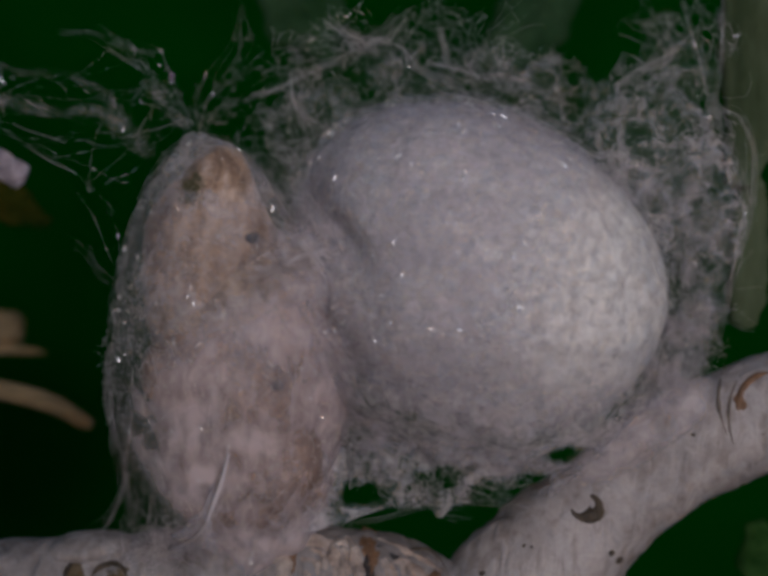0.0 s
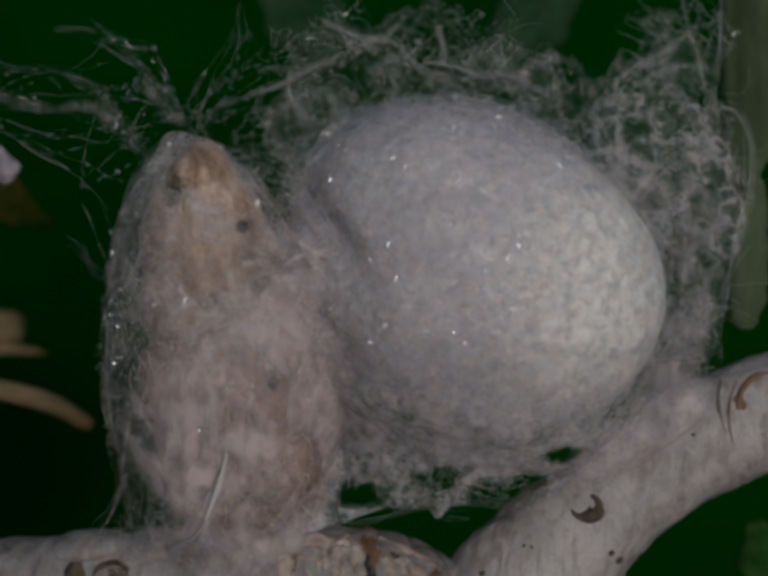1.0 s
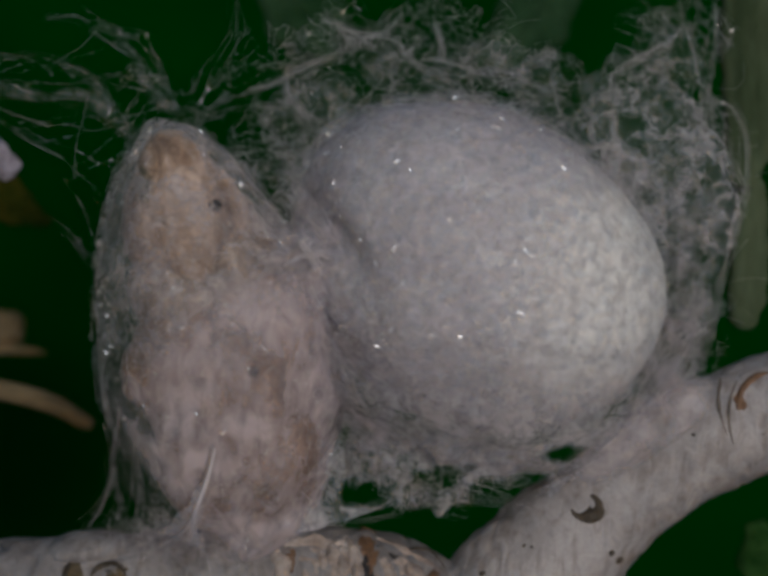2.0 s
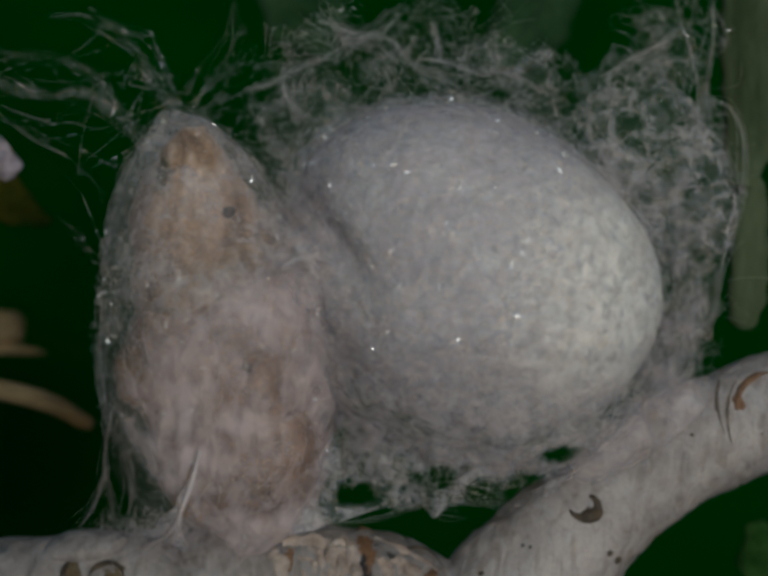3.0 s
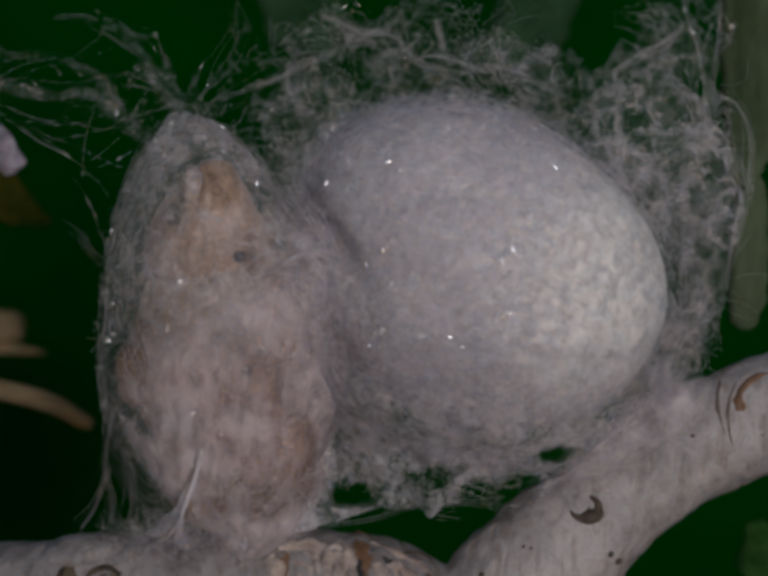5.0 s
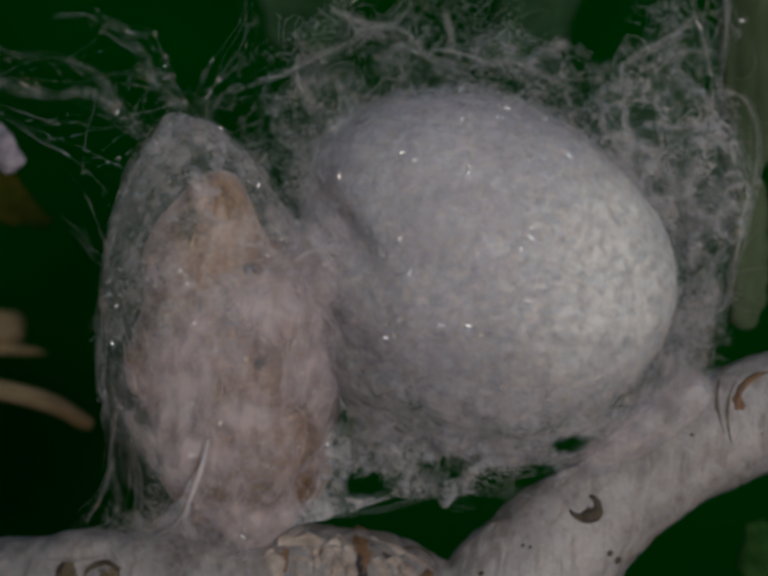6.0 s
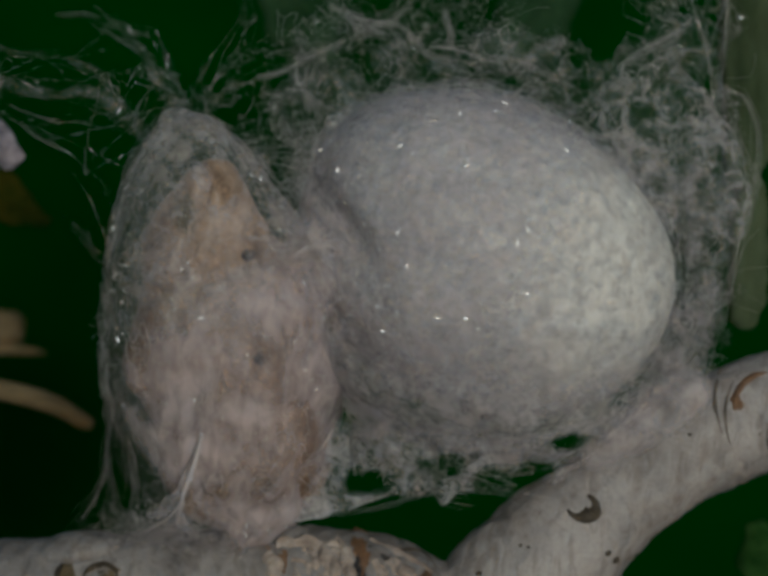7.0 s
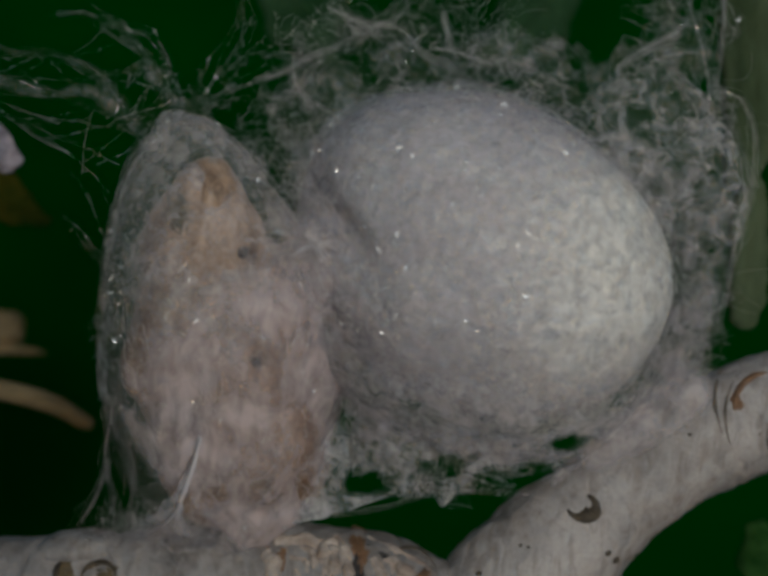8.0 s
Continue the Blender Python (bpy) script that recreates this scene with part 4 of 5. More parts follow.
    for seed, line in enumerate(([(-21.5, 0, 10.6, 0.3), (-19.6, 0, 10.4, 0.45), (-17.8, 0, 9.95, 0.4), (-15.8, 0, 10.0, 0.36), (-14.5, -0.2, 9.6, 0.5), (-13.5, -0.4, 8.7, 0.55), (-12.2, -0.6, 7.5, 0.4)],
                                 [(-14.2, 0, 13.0, 0.1), (-12.9, 0, 12.4, 0.2), (-12.3, 0, 11.2, 0.3), (-11.5, -0.2, 10.0, 0.45), (-10.2, -0.4, 8.9, 0.4)],
                                 [(-16.6, 0, 11.7, 0.1), (-15.5, 0, 11.2, 0.35), (-14.7, 0, 10.6, 0.4), (-14.2, 0, 9.8, 0.3)],
                                 [(-21.5, 0, 12.6, 0.3), (-20.2, 0, 12.2, 0.3), (-18.8, 0, 11.9, 0.15), (-17.6, 0, 12.0, 0.05)])):
        v, q = slab(line, 0.05, 60, 12, 0.15, seed + 3)
        across = np.tile(np.linspace(-1, 1, 12), 120)
        along = np.tile(np.repeat(np.linspace(0, 1, 60), 12), 2)
        cover = (1 - across ** 2) * ease(along, 0.0, 0.12) * (1 - ease(along, 0.9, 1.0)) * ease(lumps(v, 0.8, seed), -0.5, 0.35)
        part("ribbon", mesh_from("ribbon", v, q, GAUZE_RIBBON, True, cover), ob, "thin torn ribbon of felted silk")
    return ob


HOLES = ((2.7, -9.5, 0.95, 0.62), (4.9, -10.2, 0.85, 0.55), (7.0, -10.0, 0.95, 0.75), (9.2, -8.3, 1.25, 0.45), (-1.2, -10.4, 0.95, 0.55))


def clear_of_holes(p, k=1.0):
    """True for the points that lie in none of the mat's holes."""
    ok = np.ones(len(p), bool)
    rag = 1.0 * lumps(p, 1.1, 21) + 0.8 * lumps(p, 2.6, 24)
    for x, z, a, b in HOLES:
        ok &= ((p[:, 0] - x) / a) ** 2 + ((p[:, 2] - z) / b) ** 2 + rag > k
    return ok


def frays(p):
    """How dense the mat is at each point: it thins out round its holes."""
    rag = 1.0 * lumps(p, 1.1, 21) + 0.8 * lumps(p, 2.6, 24)
    k = np.ones(len(p))
    for x, z, a, b in HOLES:
        k *= ease(((p[:, 0] - x) / a) ** 2 + ((p[:, 2] - z) / b) ** 2 + rag, 0.6, 2.6)
    return k


def unholed(paths):
    """The paths that cross no hole."""
    return paths[clear_of_holes(paths.reshape(-1, 3), 0.75).reshape(paths.shape[:2]).all(axis=1)]


def hem(nx=270, nz=120):
    """The mat's lower sheet, drawn from the cocoon's underside down to the branch."""
    rim = spline([(-5.5, -12.6), (-2.8, -11.9), (0.2, -11.0), (1.9, -10.9), (2.5, -11.5), (3.4, -11.0), (5.4, -10.8), (7.5, -10.8), (9.8, -9.4)], nx)
    s_ = np.linspace(0, 1, nz)[None, :]
    x = np.repeat(rim[:, :1], nz, 1)
    z = -6.2 + (rim[:, 1:] + 6.2) * s_
    top = 0.2 - 8.5 * np.sqrt(np.clip(1 - ((x - 5.2) / 10.3) ** 2 - (6.4 / 9.3) ** 2, 0.02, 1))
    y = top + (-1.6 - top) * s_ ** 1.2
    p = np.stack([x, y, z], -1).reshape(-1, 3)
    p = p + np.stack([0.12 * lumps(p, 1.2, 3), 0.5 * lumps(p, 0.6, 7), 0.25 * lumps(p, 0.9, 9)], -1)
    f = np.arange(nx * nz).reshape(nx, nz)
    quads = np.stack([f[:-1, :-1], f[1:, :-1], f[1:, 1:], f[:-1, 1:]], -1).reshape(-1, 4)
    mid = p[quads].mean(axis=1)
    quads = quads[clear_of_holes(mid, 0.6) & (lumps(mid, 0.8, 2) > -0.55)]
    used, back = np.unique(quads, return_inverse=True)
    return p[used], back.reshape(-1, 4)


def lower_mat():
    sheet = Egg((5.2, 0.3, 0.2), (10.3, 8.5, 9.3), 16.0, 2.2)
    p = sheet.points(14000)
    p = p[(p[:, 2] < -2.5) & (p[:, 1] < 3.5) & (p[:, 2] < 1.0 + 0.75 * (p[:, 0] - 6) + 4)]
    p = p[lumps(p, 0.33, 4) > -0.9 + 0.33 * np.maximum(0, -p[:, 2] - 7)]
    a = wander(p, RNG.normal(size=p.shape) + np.array([0.2, 0, 0.1]), RNG.uniform(1.2, 3.2, len(p)), 14, 0.4, sheet.holder(RNG.uniform(0.97, 1.05, len(p))))
    b = cloud(Egg((-0.6, -2.0, -5.2), (2.6, 2.6, 5.6), -6), 700, 2.6, 0.18, lean=(0, 0, -0.4), cut=-0.1, seed=31)
    c = ropes([[(-3.0, -1, -12.0), (-0.6, -1, -11.6), (2.2, -1, -10.8), (4.6, -1, -10.6), (7.6, -1, -11)],
               [(0.4, -2, -7.5), (1.0, -2.2, -9.4), (2.6, -2, -10.8), (4.0, -1.5, -11.2)],
               [(3.2, -2, -9.8), (5.0, -2, -10.3), (6.4, -2, -11.0)],
               [(7.2, -2, -10.4), (9.5, -2, -9.4), (12.5, -2, -7.4), (15.5, -1, -4.5)],
               [(9.0, -2, -9.6), (12.0, -2, -8.2), (14.6, -2, -6.0), (16.4, -1, -2.5)]], 5, 0.4, waver=0.45)
    e = net(np.vstack([inside(Egg((3.6, -1.2, -8.9), (5.8, 2.4, 2.3), -8), 260, 0.55, -0.05, 51), inside(Egg((14.6, 0.3, -3.8), (1.7, 2.2, 4.2), 30), 240, 0.5, -0.1, 53),
                       inside(Egg((-0.8, -1.5, -4.5), (2.0, 2.0, 6.0), -4), 260, 0.5, -0.2, 55)]), 8, 1, 0.14)
    d = np.concatenate([cloud(Egg((4.2, -1.5, -9.3), (5.2, 2.2, 2.0), -8), 70, 2.0, 0.2, 12, lean=(0.8, 0, 0), scale=0.6, cut=0.16, seed=51),
                        cloud(Egg((14.5, 0.0, -4.2), (1.6, 2.0, 3.6), 30), 260, 2.4, 0.16, 12, lean=(0.4, 0, 0.8), scale=0.6, cut=0.0, seed=53)])
    a, b, d, e = unholed(a), unholed(b), unholed(d), np.concatenate([unholed(e), e[::6]])
    return web("silk_mat", "holed mat of silk tying the cocoon to the branch",
               [(a, RNG.uniform(0.010, 0.024, len(a))), (b, RNG.uniform(0.010, 0.024, len(b))), (c, RNG.uniform(0.010, 0.022, len(c))), (d, RNG.uniform(0.008, 0.022, len(d))), (e, RNG.uniform(0.012, 0.036, len(e)))], dashes(e, 500),
               film(sheet, lambda q: (q[:, 2] < -2.5) & (q[:, 1] < 2.5) & (q[:, 2] < 5 + 0.75 * (q[:, 0] - 6)) & clear_of_holes(q, 0.6) & (lumps(q, 0.33, 4) > -0.9 + 0.33 * np.maximum(0, -q[:, 2] - 7)), 110, 130, 0.03, 9), GAUZE_MAT)


web_right, web_top, web_left, mat = right_web(), top_web(), left_web(), lower_mat()


low_sheet = hem()
part("hem", mesh_from("hem", *low_sheet, GAUZE_HEM, True, frays(low_sheet[0]) * ease(lumps(low_sheet[0], 0.8, 2), -0.55, -0.2)), mat, "holed lower sheet of the silk mat")
haze(cocoon_thing, Egg(COCOON.c + (-0.3, 0.6, 0.3), COCOON.h * 1.07, 27.0, 2.03), 61, -0.2, 0.9, GAUZE_FUZZ, "loose fuzz of silk round the wall", 0.07)
haze(web_top, Egg((2.6, 0.9, 10.6), (4.6, 1.8, 2.2), 0), 33)
haze(web_top, Egg((-3.0, 1.2, 8.8), (3.0, 1.8, 2.6), 10), 36)
haze(web_top, Egg((6.8, 2.4, 10.6), (4.6, 2.0, 2.2), 14), 34)
haze(web_top, Egg((-4.6, 1.0, 6.8), (2.8, 2.2, 3.8), 25), 37)
haze(web_right, Egg((13.6, 0.6, 6.8), (3.2, 2.0, 5.6), -25), 41)
haze(web_right, Egg((15.6, 1.6, 0.4), (1.4, 1.6, 5.6), 8), 44)
haze(web_right, Egg((14.6, 1.4, 11.8), (2.2, 1.4, 2.0), 0), 47)

haze(mat, Egg((14.3, 0.3, -4.0), (1.6, 2.0, 4.0), 30), 51)
haze(mat, Egg((12.8, -0.7, -7.2), (5.0, 2.0, 1.7), -33), 71, -0.4, -0.1, GAUZE_FOLD, "sheet of silk spread over the bark", 0.08)


# ---- the larva and its envelope ----
def larva():
    thing = tagged(new("larva"), "greyish-brown wrinkled larva wrapped in thin silk", "larva")
    thing.matrix_basis = mm(-8.0, 0, -12.5)
    made = {}
    for name, at, half, tilt, mat_, rings, seed, label in (
            ("tail", (0.7, 0.6, 4.4), (4.5, 3.9, 4.6), -4, SKIN, 2, 2, ""),
            ("abdomen", (-0.1, 0.2, 8.9), (5.0, 4.3, 6.2), -4, SKIN, 3, 5, ""),
            ("thorax", (-0.9, -0.1, 13.5), (4.2, 3.5, 5.0), -4, STREAKED, 3, 9, ""),
            ("head", (-1.3, -1.9, 15.9), (3.3, 2.5, 4.9), 4, BROWN, 1, 12, "brown tapering head end")):
        me = mesh_from(name, *body(Egg((0, 0, 0), half, tilt, 1.85 if name == "head" else 2.2, {"thorax": 0.35, "head": 0.4}.get(name, 0.0)), 60, 72, 0.06, 0.42, seed, rings, 0.035), mat_)
        made[name] = part(name, me, thing, label, mm(*at))
        made[name]["rest"] = at
    for name, x, z, r, on in (("spiracle", 1.3, -0.4, 0.3, "abdomen"), ("spiracle", 2.4, 3.0, 0.26, "abdomen")):
        part(name, mesh_from(name, *body(Egg((x, -4.4 * math.sqrt(max(0.1, 1 - (x / 4.2) ** 2 - (z / 4.6) ** 2)) - 0.1, z), (r, 0.25, r)), 8, 12, 0.1, 1, x), DARK), made[on], "dark round breathing spot")
    part("spiracle", mesh_from("spiracle", *body(Egg((1.9, -2.0, 0.3), (0.36, 0.25, 0.32)), 8, 12, 0.15, 1, 3), DARK), made["head"], "dark round breathing spot")
    for on, at, half, label in (("abdomen", (-4.2, -2.6, -1.0), (1.1, 0.9, 1.7), "brown wart on its side"), ("thorax", (0.5, -2.7, -1.8), (1.3, 0.6, 0.9), "ochre-brown skin patch"), ("tail", (-0.4, -3.5, -1.8), (1.9, 0.5, 0.8), "ochre-brown skin patch"),
                                ("abdomen", (-1.2, -4.1, -2.4), (1.0, 0.6, 1.3), "ochre-brown skin patch"), ("tail", (-2.6, -2.3, -2.4), (0.7, 0.6, 0.9), "ochre-brown skin patch")):
        part("skin_patch", mesh_from("skin_patch", *body(Egg(at, half), 24, 32, 0.42, 0.8, at[0]), OCHRE), made[on], label)
    return thing, made


def open_corner(p):
    """How much of the envelope is left at each point: its lower corner is nearly open."""
    return 0.15 + 0.85 * ease(p[:, 0] + 14.7 + (p[:, 2] + 6.0) * np.where(p[:, 2] > -6.0, 3.0, 1.0) + 0.6 * lumps(p, 0.7, 5), -0.8, 0.8)


def envelope():
    bag = Egg((-8.1, -0.2, -2.5), (6.3, 5.4, 11.1), 0, 2.15, 0.28, -0.32)
    thing = tagged(new("silk_envelope"), "gauzy silk envelope spun round the larva", "silk envelope")
    made = {}
    for name, weave, keep in (("crown", GAUZE, lambda p: p[:, 2] > -5.0 + 2.5 * lumps(p, 0.3, 2)),
                              ("skirt", GAUZE_LOW, lambda p: p[:, 2] < 2.2 + 0.48 * (p[:, 0] + 7) + 2.5 * lumps(p, 0.5, 8))):
        skin = Egg(bag.c, bag.h * (1.0 if name == "crown" else 1.015), 0, bag.power, bag.taper, bag.lean)
        p = skin.points(3800)
        p = p[keep(p)]
        p = p[(p[:, 1] < 2.5)]
        p = patchy(p, 0.5, -0.12, 15)
        p = p[RNG.random(len(p)) < open_corner(p)]
        way = RNG.normal(size=p.shape) + np.array([0, 0, 0.3])
        paths = wander(p, way, RNG.uniform(1.4, 4.5, len(p)), 22, 0.26, bag.holder(0.98 + 0.07 * RNG.random(len(p)) ** 2.5))
        made[name] = part(name, mesh_from(name, *tubes(paths, RNG.uniform(0.005, 0.019, len(paths))), SILK_VEIL), thing, "veil of fine silk")
        made[name]["kind"] = "stuff"
        v, q = film(skin, lambda q: keep(q) & (q[:, 1] < 2.5), 120, 120, 0.075, 6 if name == "crown" else 9)
        torn = ease(-10.6 - v[:, 0], 0.0, 1.8) * ease(4.0 - v[:, 2], 0.0, 3.0) * (1 - ease(lumps(v, 0.75, 3), -0.25, 0.10)) * ease(3.0 - v[:, 2], 0.0, 6.0)
        part("gauze", mesh_from("gauze", v, q, weave, True, (1 - 0.6 * torn) * open_corner(v)), made[name], "thin felted silk film")
        if name == "skirt":
            p = bag.points(1600)
            p = patchy(p[(p[:, 1] < 0) & (p[:, 2] < -2.5) & (p[:, 2] > -12) & (open_corner(p) > 0.8)], 0.45, 0.12, 27)
            paths = np.concatenate([paths, wander(p, RNG.normal(size=p.shape) * 0.25 + np.array([0.15, 0, 1]), RNG.uniform(0.5, 2.4, len(p)), 22, 0.06, bag.holder(0.98 + 0.06 * RNG.random(len(p))))])
            made[name].data = mesh_from(name, *tubes(paths, np.concatenate([RNG.uniform(0.005, 0.019, len(paths) - len(p)), RNG.uniform(0.02, 0.07, len(p))])), SILK_VEIL)
        spots = bag.points(5500, 1.05)
        spots = spots[keep(spots) & (spots[:, 1] < -1.6) & (open_corner(spots) > 0.6)]
        part("fleck", mesh_from("fleck", *flecks(spots, 0.28), SILK_FLECK, False), made[name], "glinting bits of silk")["kind"] = "stuff"
        part("glint", mesh_from("glint", *flecks(spots[::5], 0.2, 2.4), SILK_FLECK, False), made[name], "thicker glinting bits of silk")["kind"] = "stuff"
    legs = ropes([[(-13.6, -1, -6), (-14.0, -1, -9), (-13.6, -0.5, -11.5), (-14.6, 0, -12.6)],
                  [(-13.0, -1, -8), (-12.6, -1, -10.5), (-12.8, -0.5, -12.6)],
                  [(-13.8, -1, -9), (-14.6, -1, -11), (-15.6, 0, -12.4)],
                  [(-8.4, -5.0, -9.6), (-9.4, -5.0, -11), (-10.2, -4, -12.6)]], 9, 0.3, waver=0.2)
    stay = ropes([[(-8.9, -5.5, -8.0), (-9.3, -5.6, -9.4), (-9.9, -5.4, -11.2), (-10.3, -4.2, -12.6)], [(-8.9, -5.4, -8.1), (-9.4, -5.4, -10), (-10.4, -4.8, -12), (-11.8, -2.6, -13)]], 16, 0.06, waver=0.05)
    foot = cloud(Egg((-11, -2.2, -12.4), (3.6, 1.6, 1.0), 0), 600, 2.2, 0.3, cut=-0.2, seed=41)
    v1, q1 = tubes(legs, RNG.uniform(0.006, 0.018, len(legs)))
    v2, q2 = tubes(foot, RNG.uniform(0.010, 0.022, len(foot)))
    made["guy"] = part("guy_threads", mesh_from("guy_threads", np.vstack([v1, v2]), np.vstack([q1, q2 + len(v1)]), SILK_VEIL), thing, "silk threads tied down to the bark")
    made["guy"]["kind"] = "stuff"
    sheet = slab([(-9.0, -5.3, -7.8, 0.04), (-9.4, -5.4, -9.4, 0.08), (-10.2, -4.9, -11.2, 0.35), (-10.8, -3.2, -12.7, 1.2)], 0.04, 30, 12, 0.15, 4)
    made["stay"] = part("stay_threads", mesh_from("stay_threads", *tubes(stay, RNG.uniform(0.02, 0.08, len(stay))), SILK_BRIGHT), thing, "bright taut bundle of silk threads")
    made["stay"]["kind"] = "stuff"
    part("guy_sheet", mesh_from("guy_sheet", *sheet, GAUZE_SHEET), made["stay"], "stretched whitish sheet of silk")
    knot = ropes([[(-7.0, -4.6, 0.2), (-5.0, -4.8, 1.0), (-3.4, -4.8, 1.6), (-2.6, -4.4, 1.7)],
                  [(-4.8, -4.4, 4.9), (-3.6, -4.6, 3.4), (-2.2, -4.2, 1.6), (-1.2, -3.6, 0.6)],
                  [(-5.0, -4.9, 1.2), (-4.2, -5.0, 1.7), (-3.2, -4.8, 2.0)]], 26, 0.4, steps=36, waver=0.8)
    made["seam"] = part("seam", mesh_from("seam", *tubes(knot, RNG.uniform(0.008, 0.03, len(knot))), SILK_VEIL), thing, "brighter gathered seam of silk")
    made["seam"]["kind"] = "stuff"
    tuft = ropes([[(-5.0, -4.9, 1.1), (-4.2, -5.1, 1.5), (-3.3, -4.9, 1.6), (-2.8, -4.6, 1.4)], [(-4.3, -5.0, 2.2), (-3.8, -5.1, 1.6), (-3.4, -4.9, 1.0)]], 14, 0.2, waver=0.25)
    part("tuft", mesh_from("tuft", *tubes(tuft, RNG.uniform(0.03, 0.10, len(tuft))), SILK_BRIGHT), made["seam"], "bright gathered tuft of silk")
    fold = Egg((-3.9, -0.9, 1.2), (2.2, 2.9, 3.6), -24)
    v, q = film(fold, lambda p: p[:, 1] < -0.8, 60, 80, 0.06, 13)
    part("fold", mesh_from("fold", v, q, GAUZE_FOLD, True, (1 - ease((v[:, 1] + 0.9) / 2.9, -0.85, -0.2)) * (1 - ease(v[:, 2], 1.6, 4.2))), made["seam"], "pale gathered fold of silk")
    return thing, made


larva_thing, larva_parts = larva()
bag_thing, bag_parts = envelope()


# ---- what moves ----
def sway(thing, shifts, turns=None, base=(0, 0, 0), pivot=(0, 0, 0)):
    """Keys a thing's shift in x and z, and its turns about the three axes through a pivot, in millimetres and degrees."""
    rows = []
    for i, t in enumerate(SWAY):
        dx, dz = shifts[i]
        r = turns[i] if turns else (0, 0, 0)
        m = mm(*pivot) @ mm(dx, 0, dz, *r) @ mm(*[-c for c in pivot]) @ mm(*base)
        rows.append((t, m))
    walk(thing, rows)


def motions():
    sway(branch_left, [(0.2, -.05), (0.15, 0), (0.25, 0), (0.2, -.05), (0.05, 0), (0, 0), (0.05, -0.2), (-.08, -.33), (-.18, 0), (-.22, -.08), (-.25, -.08), (-.25, .08), (-.33, .02)])
    sway(branch_right, [(0.07, 0), (0.03, 0), (0.07, 0), (0.1, 0), (0, 0), (0, 0), (0.07, -.03), (0.05, -.07), (0, 0), (-.05, 0), (-.1, 0), (-.05, 0), (-.1, 0)])
    sway(cocoon_thing,
         [(0.26, 0.0), (0.1, -.06), (0.15, 0.02), (0.28, 0.1), (-.02, -.04), (0, 0), (0.05, .05), (0.0, .03), (0.7, 0.5), (0.71, 0.63), (0.6, 0.72), (0.78, 0.83), (0.48, 0.65)],
         [(-2.9, 0.5, -1.7), (-2.1, 0.5, -2.8), (-2.1, 0.3, -2.9), (-0.9, -.2, -1.7), (0, -.2, -.5), (0, 0, 0), (-.2, -.2, -3.3), (0.5, -.2, -5.6), (-1.2, -1.4, -2.4), (-1.6, -1.8, -2.6), (-2.1, -1.3, -2.6), (-2.1, -1.4, -1.2), (-1.7, -1.0, -1.9)],
         pivot=(4.9, 0.5, 0.9))
    sway(web_right, [(0.45, -.52), (0.35, -.42), (0.35, -.32), (0.24, -.13), (-.03, -.03), (0, 0), (0.27, 0.15), (0.17, 0.1), (0.67, 0.45), (0.65, 0.55), (0.67, 0.5), (0.72, 0.52), (0.5, 0.4)])
    sway(web_top, [(0.35, -.3), (0.25, -.28), (0.25, -.2), (0.24, -.05), (-.03, -.03), (0, 0), (0.15, 0.1), (0.0, 0.07), (0.65, 0.45), (0.65, 0.55), (0.6, 0.6), (0.72, 0.62), (0.5, 0.5)])
    sway(web_left, [(0.5, -.9), (0.4, -.9), (0.15, -.7), (-.3, -.3), (0, 0), (0, 0), (0.1, 0), (0.2, -.05), (0.2, 0), (0.3, 0.05), (0.3, 0.05), (0.25, 0.1), (0.2, 0.1)])
    sway(chip_thing, [(.03, -.54), (-.46, -.32), (-.46, -.3), (-.38, -.16), (-.32, -.08), (0, 0), (.3, .05), (-.05, .13), (-.13, .3), (-.2, .32), (-.16, .5), (0, .43), (-.24, .32)],
         [(0, -22, 0), (0, -16, 0), (0, -12, 0), (0, -8, 0), (0, -2, 0), (0, 0, 0), (0, 2, 0), (0, 4, 0), (0, 6, 0), (0, 6, 0), (0, 6, 0), (0, 6, 0), (0, 6, 0)], pivot=(-20.5, 10, 7.0))
    sway(mat, [(0.2, -.05), (0.08, -.07), (0.08, -.07), (0.22, 0), (-.07, -.05), (0, 0), (-.35, -.12), (-.5, -.2), (0.45, 0.45), (0.5, 0.5), (0.38, 0.57), (0.75, 0.72), (0.35, 0.52)])
    sway(larva_thing, [(0.3, -.3), (0.3, -.3), (0.3, -.25), (0.15, -.15), (0, 0), (0, 0), (0.05, 0), (0.05, -.1), (0.15, 0.1), (0.2, 0.1), (0.1, 0.2), (0.15, 0.25), (0.05, 0.15)], base=(-8.0, 0, -12.5))
    rest = {k: larva_parts[k]["rest"][:] for k in larva_parts}
    sway(larva_parts["abdomen"], [(0.9, -.3), (0.8, -.4), (0.8, -.3), (0.6, -.1), (0, 0), (0, 0), (0, 0), (0, -.1), (0.2, 0.2), (0.2, 0.3), (0.1, 0.3), (0.1, 0.3), (0, 0.2)],
         [(0, 10, 6), (0, 10, 8), (0, 8, 4), (0, 5, 0), (0, 0, 0), (0, 0, 0), (0, 0, -2), (0, 2, -3), (0, 2, 4), (0, 2, 5), (0, 0, 6), (0, 0, 8), (0, 0, 6)], base=rest["abdomen"], pivot=rest["abdomen"])
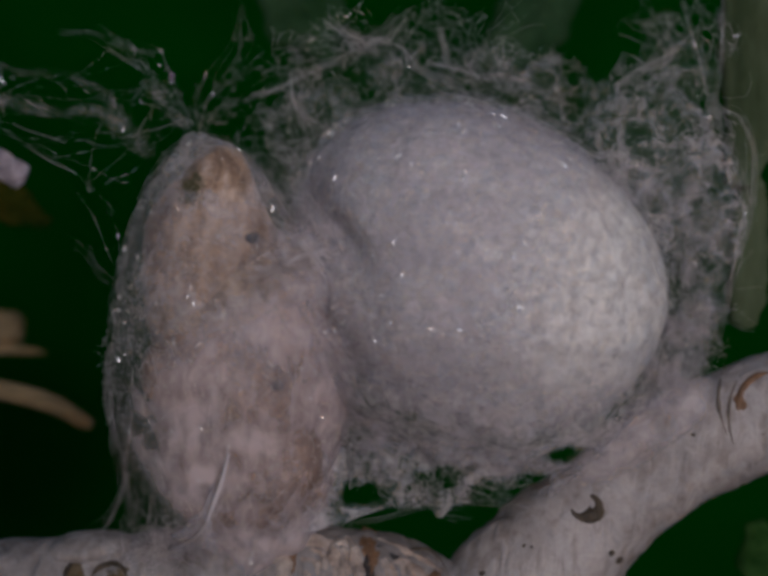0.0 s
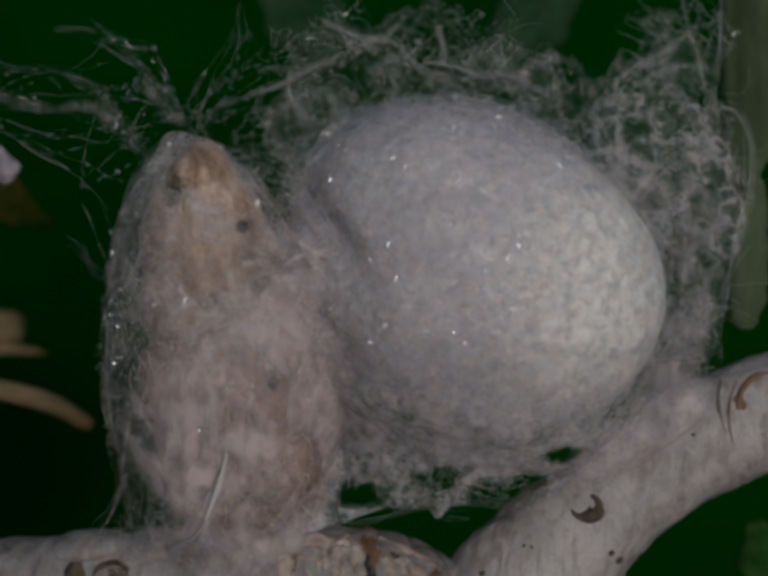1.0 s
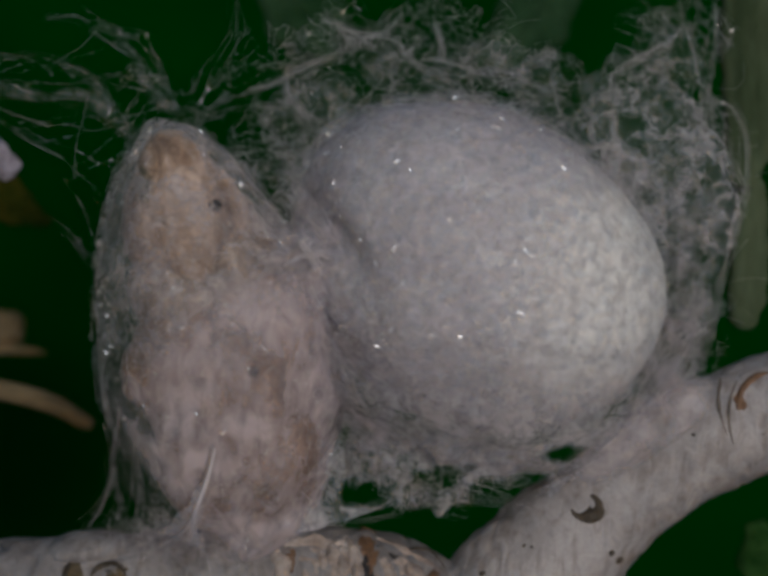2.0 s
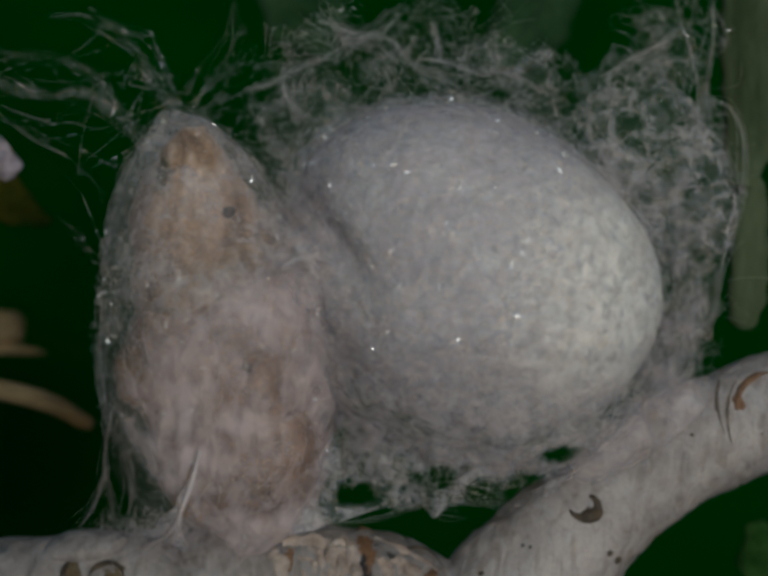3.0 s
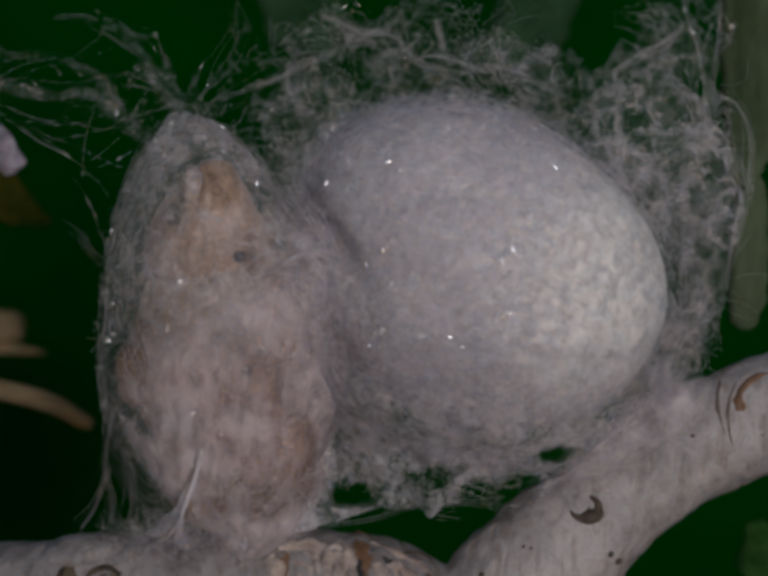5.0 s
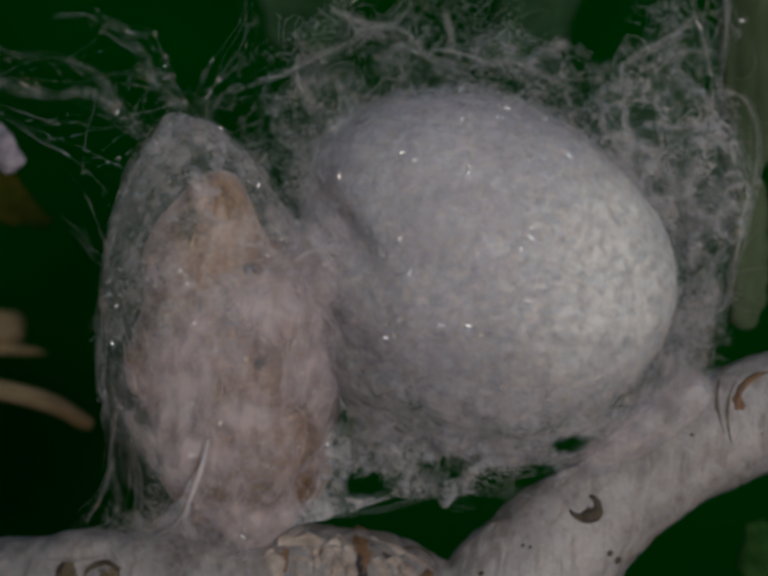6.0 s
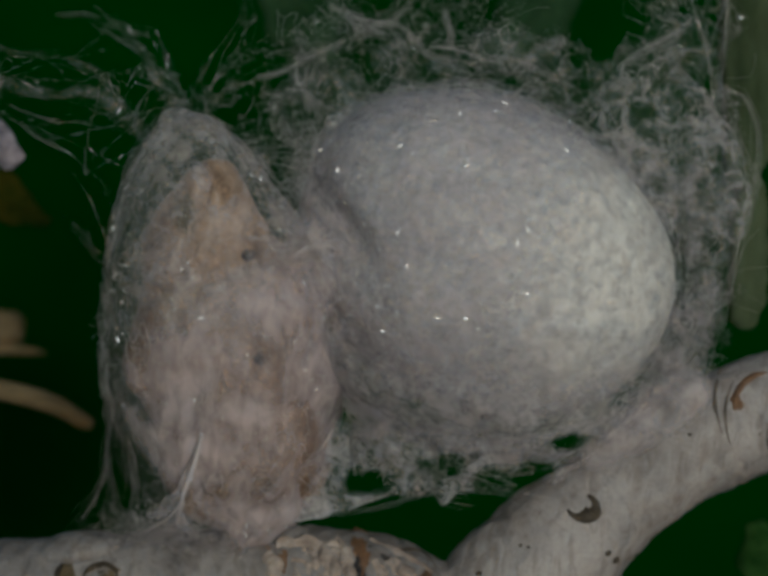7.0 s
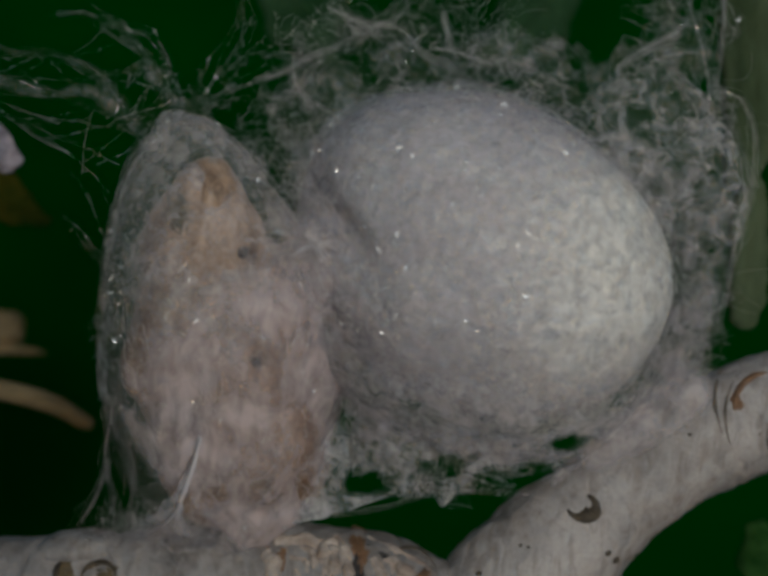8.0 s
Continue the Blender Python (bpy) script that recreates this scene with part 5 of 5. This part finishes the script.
    sway(larva_parts["thorax"], [(0.6, -1.3), (0.5, -1.3), (0.3, -1.0), (-.1, -.4), (0, 0), (0, 0), (0.1, -.1), (0.3, -.6), (0.4, -2.6), (0.4, -2.5), (0.4, -2.3), (0.4, -2.3), (0.3, -2.4)],
         [(0, 8, 0), (0, 6, 0), (0, 0, 5), (0, -8, 10), (0, -1, 38), (0, 0, 42), (0, 3, 42), (0, 6, 46), (0, 2, 72), (0, 2, 72), (0, 1, 75), (0, 0, 76), (0, 0, 74)], base=rest["thorax"], pivot=rest["thorax"])
    sway(larva_parts["head"], [(0.2, -0.5), (0.1, -0.6), (-.1, -0.4), (-.9, 0.1), (-.3, 0.1), (-.1, 0.1), (0.2, -.1), (0.4, -.7), (0.3, -2.0), (0.4, -1.8), (0.3, -1.5), (0.3, -1.4), (0.2, -1.4)],
         [(4, 8, 10), (4, 6, 10), (4, -4, 5), (4, -18, -5), (4, -3, 0), (4, 0, 0), (4, 3, -5), (11, 4, -10), (20, 4, 10), (20, 3, 6), (20, 2, 8), (20, 0, 10), (20, 0, 6)], base=rest["head"], pivot=rest["head"])
    sway(bag_parts["crown"], [(0.6, -1.3), (0.5, -1.35), (0.2, -1.1), (-.4, -.4), (-.1, 0), (0, 0), (0.15, 0), (0.2, -.1), (0, -.2), (0.1, 0), (0.1, 0.1), (0.1, 0.1), (0, 0.0)],
         [(0, 4, 0), (0, 3, 0), (0, 0, 0), (0, -4, 0), (0, 0, 0), (0, 0, 0), (0, 1, -2), (0, 2, -4), (0, 1, 3), (0, 1, 3), (0, 0, 5), (0, 0, 6), (0, 0, 4)], pivot=(-8, 0, 0))
    sway(bag_parts["skirt"], [(0.3, -.9), (0.2, -1.2), (0.2, -1.0), (0.15, -.5), (-.1, 0), (0, 0), (0.05, 0), (0.0, -.3), (-.1, 0.35), (0, 0.4), (0, 0.5), (0.1, 0.5), (-.1, 0.4)])
    sway(bag_parts["guy"], [(0.9, -.4), (0.8, -.5), (0.8, -.4), (0.6, -.2), (-.1, 0), (0, 0), (0.05, 0), (-.15, -.25), (0.2, 0.3), (0.2, 0.3), (0, 0.4), (0.1, 0.4), (-.05, 0.3)])
    sway(bag_parts["stay"], [(1.3, -.1), (1.25, -.17), (1.2, -.1), (1.05, .14), (-.12, 0), (0, 0), (0, 0), (-.14, -.1), (.29, .53), (.24, .7), (0, .9), (.14, .98), (-.07, .7)])
    sway(bag_parts["seam"], [(0.2, 0.08), (0.1, 0.03), (0.15, 0.08), (0.25, 0.08), (-.02, -.08), (0, 0), (-.05, 0.02), (-.2, 0), (0.65, 0.28), (0.63, 0.35), (0.57, 0.5), (0.72, 0.58), (0.47, 0.5)])


motions()
